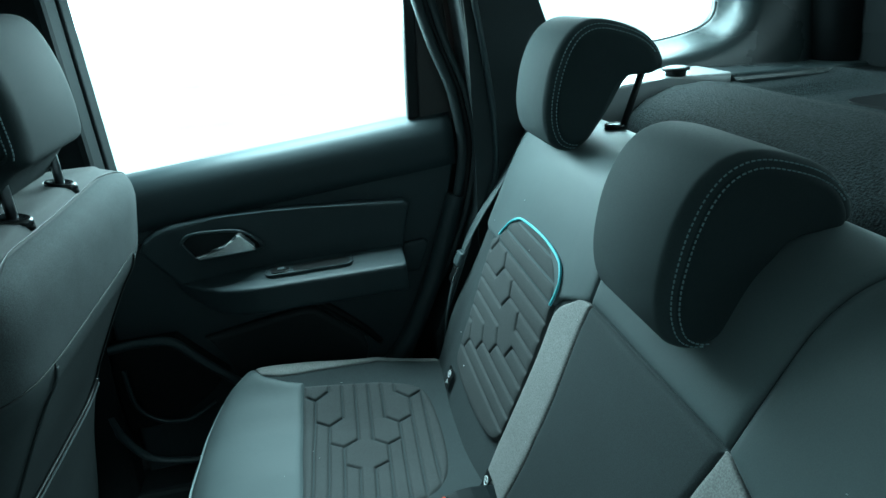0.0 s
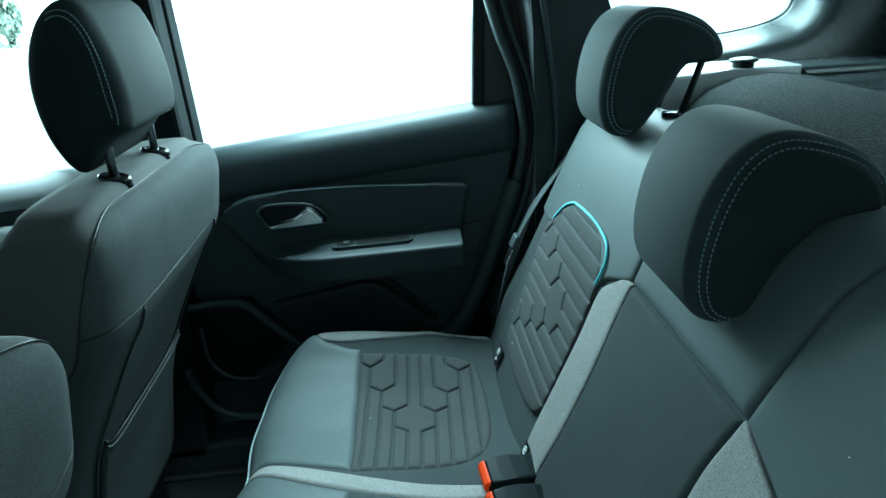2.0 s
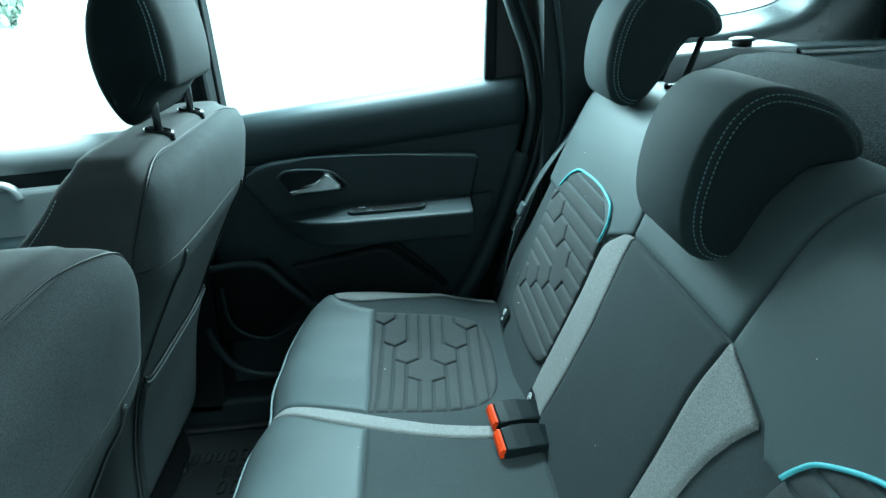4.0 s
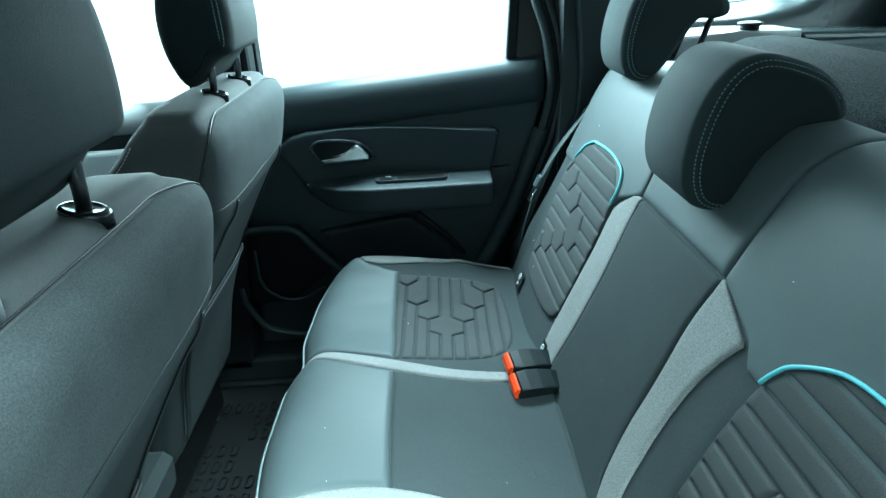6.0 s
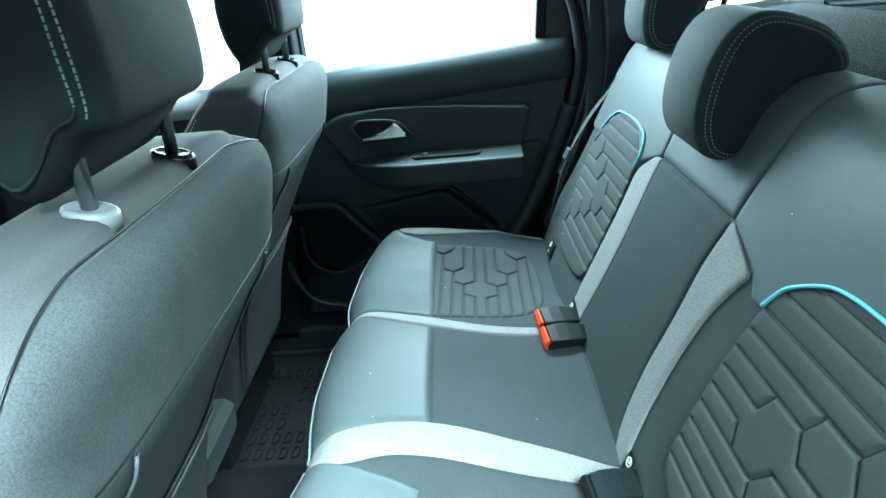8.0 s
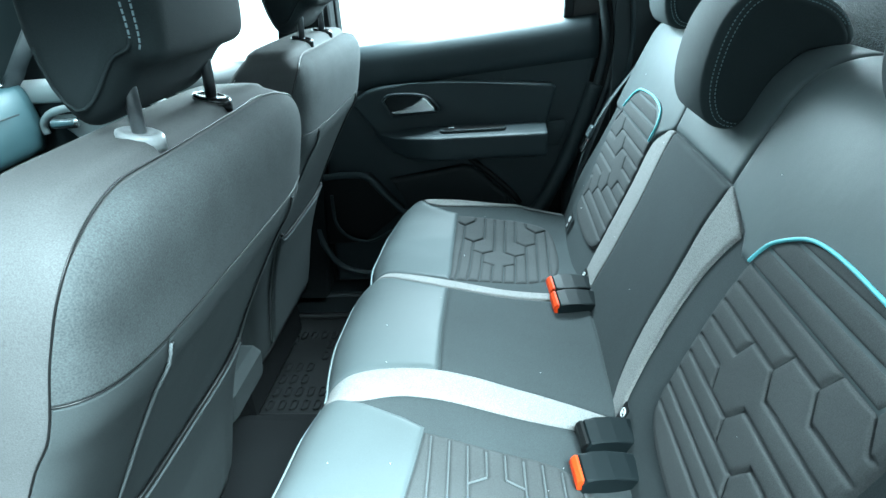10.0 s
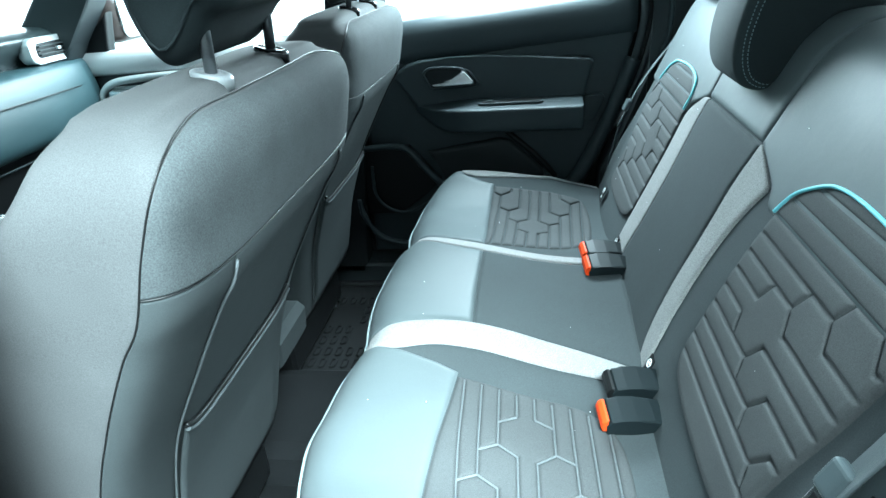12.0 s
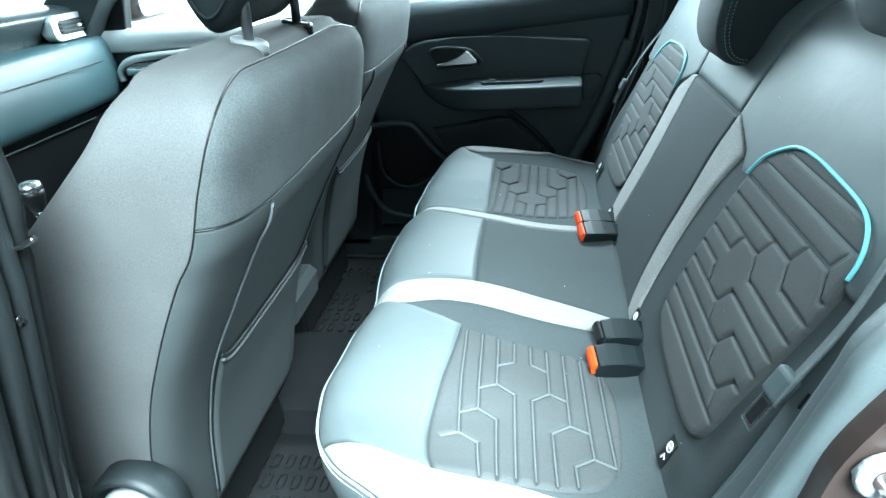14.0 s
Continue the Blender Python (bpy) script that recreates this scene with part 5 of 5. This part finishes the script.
for side in (-1, 1):
    part("shelf_support", prism([(0.42, 1.04), (0.76, 1.04), (0.76, 1.151), (0.62, 1.156), (0.50, 1.152), (0.44, 1.12)], "y", side * 0.56, side * 0.72, 0.012, 3), LIT_LEDGE, shell, "ledge that carries the parcel shelf")
    # rear length of the same ledge, its dimmer light given by a darker material
    part("shelf_support", prism([(0.763, 1.04), (1.08, 1.04), (1.08, 1.136), (0.763, 1.146)], "y", side * 0.57, side * 0.72, 0.012, 3), QUARTER, shell)

# ---- belts and buckles ----
def buckle(x, y, z, roll, label, red=True):
    """A buckle lying on the bench, its mouth towards the front."""
    b = thing("belt_buckle", label, "belt buckle", "rear belt buckles")
    part("housing", prism([(0.007, -0.014), (0.050, -0.016), (0.086, -0.013), (0.093, -0.005), (0.088, 0.005), (0.074, 0.0105), (0.050, 0.0145), (0.028, 0.0160), (0.013, 0.0155), (0.006, 0.004)], "y", -0.0225, 0.0225, 0.004, 3), HOUSING, b, "black plastic housing")
    part("release_button" if red else "mouth", prism([(0.010, 0.0150), (0.006, 0.0152), (0.001, 0.0105), (-0.001, 0.002), (0.001, -0.006), (0.009, -0.007)], "y", -0.0205, 0.0205, 0.002, 2), RED if red else BLACK, b, "orange red release button" if red else "")
    part("tongue_slot", box((0.004, 0.034, 0.005), (0.0055, 0, -0.009), bevel=0.001), STEEL, b)
    part("stalk", box((0.05, 0.030, 0.010), (0.105, 0, -0.008), bevel=0.003), BLACK, b)
    b.matrix_basis = Matrix.Translation((x, y, z)) @ pose(0, 0, 0, roll, 0, 7)
    return b


buckle(0.074, 0.168, 0.637, 10, "black belt buckle with red button on the bench")
buckle(0.076, 0.103, 0.638, 12, "black belt buckle with red button on the bench")
buckle(0.068, -0.312, 0.616, 10, "black belt buckle with red button on the bench")
buckle(0.082, -0.252, 0.624, 10, "black belt buckle without visible button", False)


def seat_belt(side, path, tongue, label):
    belt_ = thing("seat_belt", label, "seat belt", "rear seat belts")
    ribbon("webbing", spline(path, 30), (0.25, 0.9, 0.15) if side > 0 else (0.30, 0.52, -0.10), 0.046, WEB, belt_, "dark woven webbing")
    if side < 0:
        fold = np.array(spline(path, 30)) + np.array((0.014, -0.010, -0.016))
        ribbon("webbing", fold[4:], (0.10, 0.60, 0.30), 0.030, WEB, belt_, "dark woven webbing, doubled back")
    m = Matrix.Translation(tongue) @ pose(0, 0, 0, 0, 116, 0) @ pose(0, 0, 0, -6, 0, 0)
    grip = part("tongue_grip", box((0.032, 0.027, 0.013), m=m, bevel=0.005, segments=3), GRIP, belt_, "grey plastic tongue grip")
    plate = box((0.040, 0.020, 0.003), m=m @ Matrix.Translation((0.033, 0, 0)), bevel=0.001)
    part("tongue_plate", plate, CHROME, belt_, "polished steel tongue")
    part("tongue_slot", box((0.027, 0.0115, 0.0040), m=m @ Matrix.Translation((0.034, 0, 0)), bevel=0.0), BLACK, belt_)
    return belt_


seat_belt(1, [(0.44, 0.640, 1.20), (0.375, 0.640, 1.07), (0.329, 0.640, 0.995), (0.276, 0.640, 0.922), (0.233, 0.637, 0.851), (0.205, 0.640, 0.78), (0.185, 0.645, 0.70), (0.17, 0.650, 0.60)], (0.218, 0.624, 0.834), "dark seat belt resting beside the bench")
seat_belt(-1, [(0.37, -0.645, 1.20), (0.292, -0.640, 1.06), (0.244, -0.648, 0.93), (0.212, -0.642, 0.850), (0.206, -0.641, 0.836)], (0.206, -0.640, 0.848), "dark seat belt resting beside the bench")


def isofix_tag(y, z):
    """A small black fabric tag with a pale round sign."""
    p = backrest(np.array([y]), np.array([z]))[0]
    tag = thing("fabric_tag", "small black fabric tag with pale child seat sign", "tag", "fabric tags")
    part("cloth", box((0.0012, 0.022, 0.042), bevel=0.0), BLACK, tag)
    tube("ring", [(-0.0012, 0.0065 * math.cos(a), 0.008 + 0.0065 * math.sin(a)) for a in np.linspace(0, 2 * math.pi, 25)], 0.0010, PALE, tag, sides=6)
    part("sign_bar", box((0.0008, 0.008, 0.003), (-0.0010, 0.001, 0.008), bevel=0), PALE, tag)
    part("sign_foot", box((0.0008, 0.0025, 0.010), (-0.0010, 0.002, -0.010), pose(0, 0, 0, 20), bevel=0), PALE, tag)
    part("sign_foot", box((0.0008, 0.008, 0.0022), (-0.0010, -0.002, -0.008), pose(0, 0, 0, 30), bevel=0), PALE, tag)
    tag.matrix_basis = Matrix.Translation((p[0] - 0.006, p[1], p[2])) @ pose(0, 0, 0, 0, 23, 0)


for y, z in ((-0.215, 0.632), (-0.513, 0.634), (0.215, 0.632), (0.50, 0.640)):
    isofix_tag(y, z)

# ---- left doorway ----
tube("door_seal", spline([(-0.465, -0.715, 1.5), (-0.428, -0.712, 1.12), (-0.441, -0.712, 1.01), (-0.505, -0.712, 0.72), (-0.55, -0.715, 0.50), (-0.56, -0.715, 0.36)], 40), 0.009, MATTE, shell, "rubber door seal")
rings = []
for x, z in spline([(0.378, 1.50), (0.342, 1.20), (0.284, 1.09), (0.214, 0.989), (0.197, 0.942), (0.176, 0.872), (0.160, 0.822), (0.135, 0.755), (0.088, 0.66), (0.055, 0.54), (0.045, 0.36)], 60):
    rings.append([(x + dx, y, z) for dx, y in ((0.020, -0.728), (0.002, -0.731), (-0.006, -0.736), (-0.010, -0.744), (-0.010, -0.751), (-0.011, -0.754), (-0.015, -0.758), (-0.019, -0.764), (-0.020, -0.771), (-0.018, -0.777), (-0.011, -0.781), (0.004, -0.782), (0.020, -0.780))])
loft("door_seal", rings, TRIM, shell, "broad rubber door seal")
part("wheel_arch", prism([(0.08, 0.40), (0.45, 0.40), (0.45, 1.35), (0.37, 1.22), (0.30, 1.06), (0.245, 0.93), (0.20, 0.80), (0.135, 0.66)], "y", -0.728, -0.645, 0.012, 3), TRIM, shell, "dark wheel arch lining")
part("trim_slot", box((0.003, 0.003, 0.018), (0.2165, -0.663, 0.850), pose(0, 0, 0, 0, 20, 0), bevel=0.001), BLACK, shell)
screw = thing("trim_screw", "small dark screw in the pillar trim", "screw")
loft("screw_head", [[(p[0], p[2], p[1]) for p in r] for r in turned([(0.006, 0.0), (0.006, 0.002), (0.003, 0.004), (0.001, 0.0042)], 12)], GLOSS, screw)
screw.matrix_basis = Matrix.Translation((-0.438, -0.735, 0.968)) @ pose(0, 0, 0, 0, 0, 90)
striker = thing("door_striker", "black and steel door striker on the painted frame", "striker")
part("plate", prism(rounded(-0.027, 0.027, -0.019, 0.019, 0.018), "y", -0.007, 0.0, 0.003, 3), COLLAR, striker, "pressed steel striker plate")
part("recess", prism(rounded(-0.017, 0.017, -0.0085, 0.0085, 0.008), "y", -0.0078, -0.005, 0.0), PAINT, striker)
tube("loop", spline([(-0.010, -0.004, -0.006), (-0.010, -0.016, -0.006), (-0.004, -0.021, -0.006), (0.006, -0.021, -0.006), (0.012, -0.016, -0.006), (0.012, -0.004, -0.006)], 24), 0.0035, CHROME, striker, "steel loop")
striker.matrix_basis = Matrix.Translation((0.211, -0.801, 0.912)) @ pose(0, 0, 0, 0, 0, 0)

# ---- floor mats ----
def floor_mat(x0, x1, y0, y1, label):
    mat = thing("floor_mat", label, "floor mat", "rubber floor mats")
    part("sheet", prism(rounded(x0, x1, y0, y1, 0.04), "z", 0.277, 0.284, 0.002), RUBBER, mat)
    loop = rounded(x0 + 0.008, x1 - 0.008, y0 + 0.008, y1 - 0.008, 0.04)
    tube("rim", [(x, y, 0.289) for x, y in loop + loop[:1]], 0.008, RUBBER, mat)
    bm = bmesh.new()
    cols, rows = int((x1 - x0 - 0.06) / 0.030), int((y1 - y0 - 0.06) / 0.052)
    for i in range(cols):
        for j in range(rows):
            if (i // 3 + j // 2) % 4 == 3:
                continue
            cx, cy = x0 + 0.045 + i * 0.030, y0 + 0.055 + j * 0.052
            outer = [bm.verts.new((x, y, 0.2835)) for x, y in rounded(cx - 0.010, cx + 0.010, cy - 0.020, cy + 0.020, 0.0095, 3)]
            top = [bm.verts.new((x, y, 0.2895)) for x, y in rounded(cx - 0.009, cx + 0.009, cy - 0.019, cy + 0.019, 0.0085, 3)]
            lip = [bm.verts.new((x, y, 0.2895)) for x, y in rounded(cx - 0.006, cx + 0.006, cy - 0.015, cy + 0.015, 0.0055, 3)]
            pit = [bm.verts.new((x, y, 0.2845)) for x, y in rounded(cx - 0.005, cx + 0.005, cy - 0.014, cy + 0.014, 0.0045, 3)]
            for a, b in ((outer, top), (top, lip), (lip, pit)):
                for k in range(len(a)):
                    n = (k + 1) % len(a)
                    bm.faces.new((a[k], a[n], b[n], b[k]))
            bm.faces.new(pit)
    tagged(part("studs", bm, RUBBER, mat, "raised oblong studs"), kind="stuff")


floor_mat(-0.74, -0.30, -0.66, -0.135, "black rubber floor mat with oblong studs")
floor_mat(-0.74, -0.30, 0.185, 0.66, "black rubber floor mat with oblong studs")
rail = thing("seat_rail", "steel seat rail end on the floor", "seat rail", "seat rails")
part("runner", box((0.10, 0.035, 0.03), (-0.66, 0.52, 0.30), bevel=0.006), STEEL, rail)
part("bolt", box((0.022, 0.022, 0.016), (-0.625, 0.52, 0.322), bevel=0.005), CHROME, rail)
for y in (-0.22, 0.22):
    copy_thing(rail, pose(0, y - 0.35, 0) if y < 0 else pose(0, -0.35 - y + 0.02, 0))

# recliner cover of the left front seat
RX, RZ = -0.512, 0.612
ring = [(0.060, 0.0), (0.060, -0.030), (0.057, -0.038), (0.052, -0.040), (0.047, -0.036), (0.046, -0.026), (0.01, -0.026)]
loft("recliner_cover", [[(p[0] + RX, p[2] - 0.250, p[1] + RZ) for p in r] for r in turned(ring, 40)], PLASTIC, left_seat, "dark plastic recliner cover")
loft("recliner_knob", [[(p[0] + RX, p[2] - 0.274, p[1] + RZ) for p in r] for r in turned([(0.040, 0.0), (0.040, -0.030), (0.037, -0.036), (0.01, -0.037)], 32)], LIGHTTRIM, left_seat, "grey round recliner knob")
for y, r in ((-0.728, 0.010), (-0.752, 0.013), (-0.784, 0.015)):
    tube("pillar_flute", [(-0.512, y, 0.66), (-0.440, y, 1.0), (-0.428, y, 1.10), (-0.448, y, 1.45)], r, PLASTIC, shell, "soft flute of the pillar trim", 14)
tube("belt_guide", spline([(-0.46, -0.726, 1.022), (-0.44, -0.724, 1.027), (-0.422, -0.722, 1.031), (-0.410, -0.720, 1.037)], 16), 0.004, STEEL, shell, "grey metal belt guide", flat=0.6)

# ---- lint ----
rnd = random.Random(4)
bm = bmesh.new()
for k in range(26):
    if k % 2:
        p = backrest(np.array([rnd.uniform(-0.6, 0.6)]), np.array([rnd.uniform(0.64, 1.04)]))[0] + np.array((-0.0085, 0, 0.0025))
    else:
        p = cushion(np.array([rnd.uniform(-0.58, 0.58)]), np.array([rnd.uniform(-0.15, 0.2)]))[0] + np.array((0, 0, 0.0062))
    m = Matrix.Translation(p) @ Euler((rnd.uniform(0, 3), rnd.uniform(0, 3), rnd.uniform(0, 3))).to_matrix().to_4x4()
    got = bmesh.ops.create_icosphere(bm, subdivisions=1, radius=rnd.uniform(0.0004, 0.0009))["verts"]
    bmesh.ops.transform(bm, matrix=m @ Matrix.Diagonal((rnd.uniform(1, 2.2), 1, 0.6, 1)), verts=got)
tagged(part("lint", bm, PALE), "scattered white lint specks on the bench", "lint", kind="stuff")


# ---- trees far off ----
def tree(x, y, height, seed):
    rnd = random.Random(seed)
    t = thing("tree", "leafy green tree far outside the car", "tree", "trees outside")
    loft("trunk", at(turned([(0.22, 0), (0.16, height * 0.3), (0.10, height * 0.6), (0.03, height * 0.85)], 10), x, y, 0), PLASTIC, t, "bare trunk")
    verts, faces = [], []
    for _ in range(1500):
        a, r = rnd.uniform(0, 2 * math.pi), rnd.random() ** 0.5
        h = rnd.uniform(-0.05, 1.0)
        wide = height * 0.34 * math.sin(math.pi * min(1, (h - 0.1) / 0.95)) * (0.75 + 0.25 * math.sin(3 * a + 5 * h))
        c = Vector((x + r * wide * math.cos(a), y + r * wide * math.sin(a), height * h))
        m = Euler((rnd.uniform(0, 3), rnd.uniform(0, 3), rnd.uniform(0, 6))).to_matrix()
        k = len(verts)
        s = rnd.uniform(0.14, 0.32)
        verts += [c + m @ Vector(p) * s for p in ((-1, 0, 0), (0, -0.5, 0.15), (1, 0, 0), (0, 0.5, 0.15))]
        faces += [(k, k + 1, k + 2), (k, k + 2, k + 3)]
    mesh_object("crown", verts, faces, LEAVES, t, "loose leafy crown", smooth=False)


for k in range(6):
    tree(-24.0 - 4.2 * k + (k % 2) * 1.5, 42.0 + (k % 3) * 3.0, 4.2 + (k % 3) * 0.7, k)
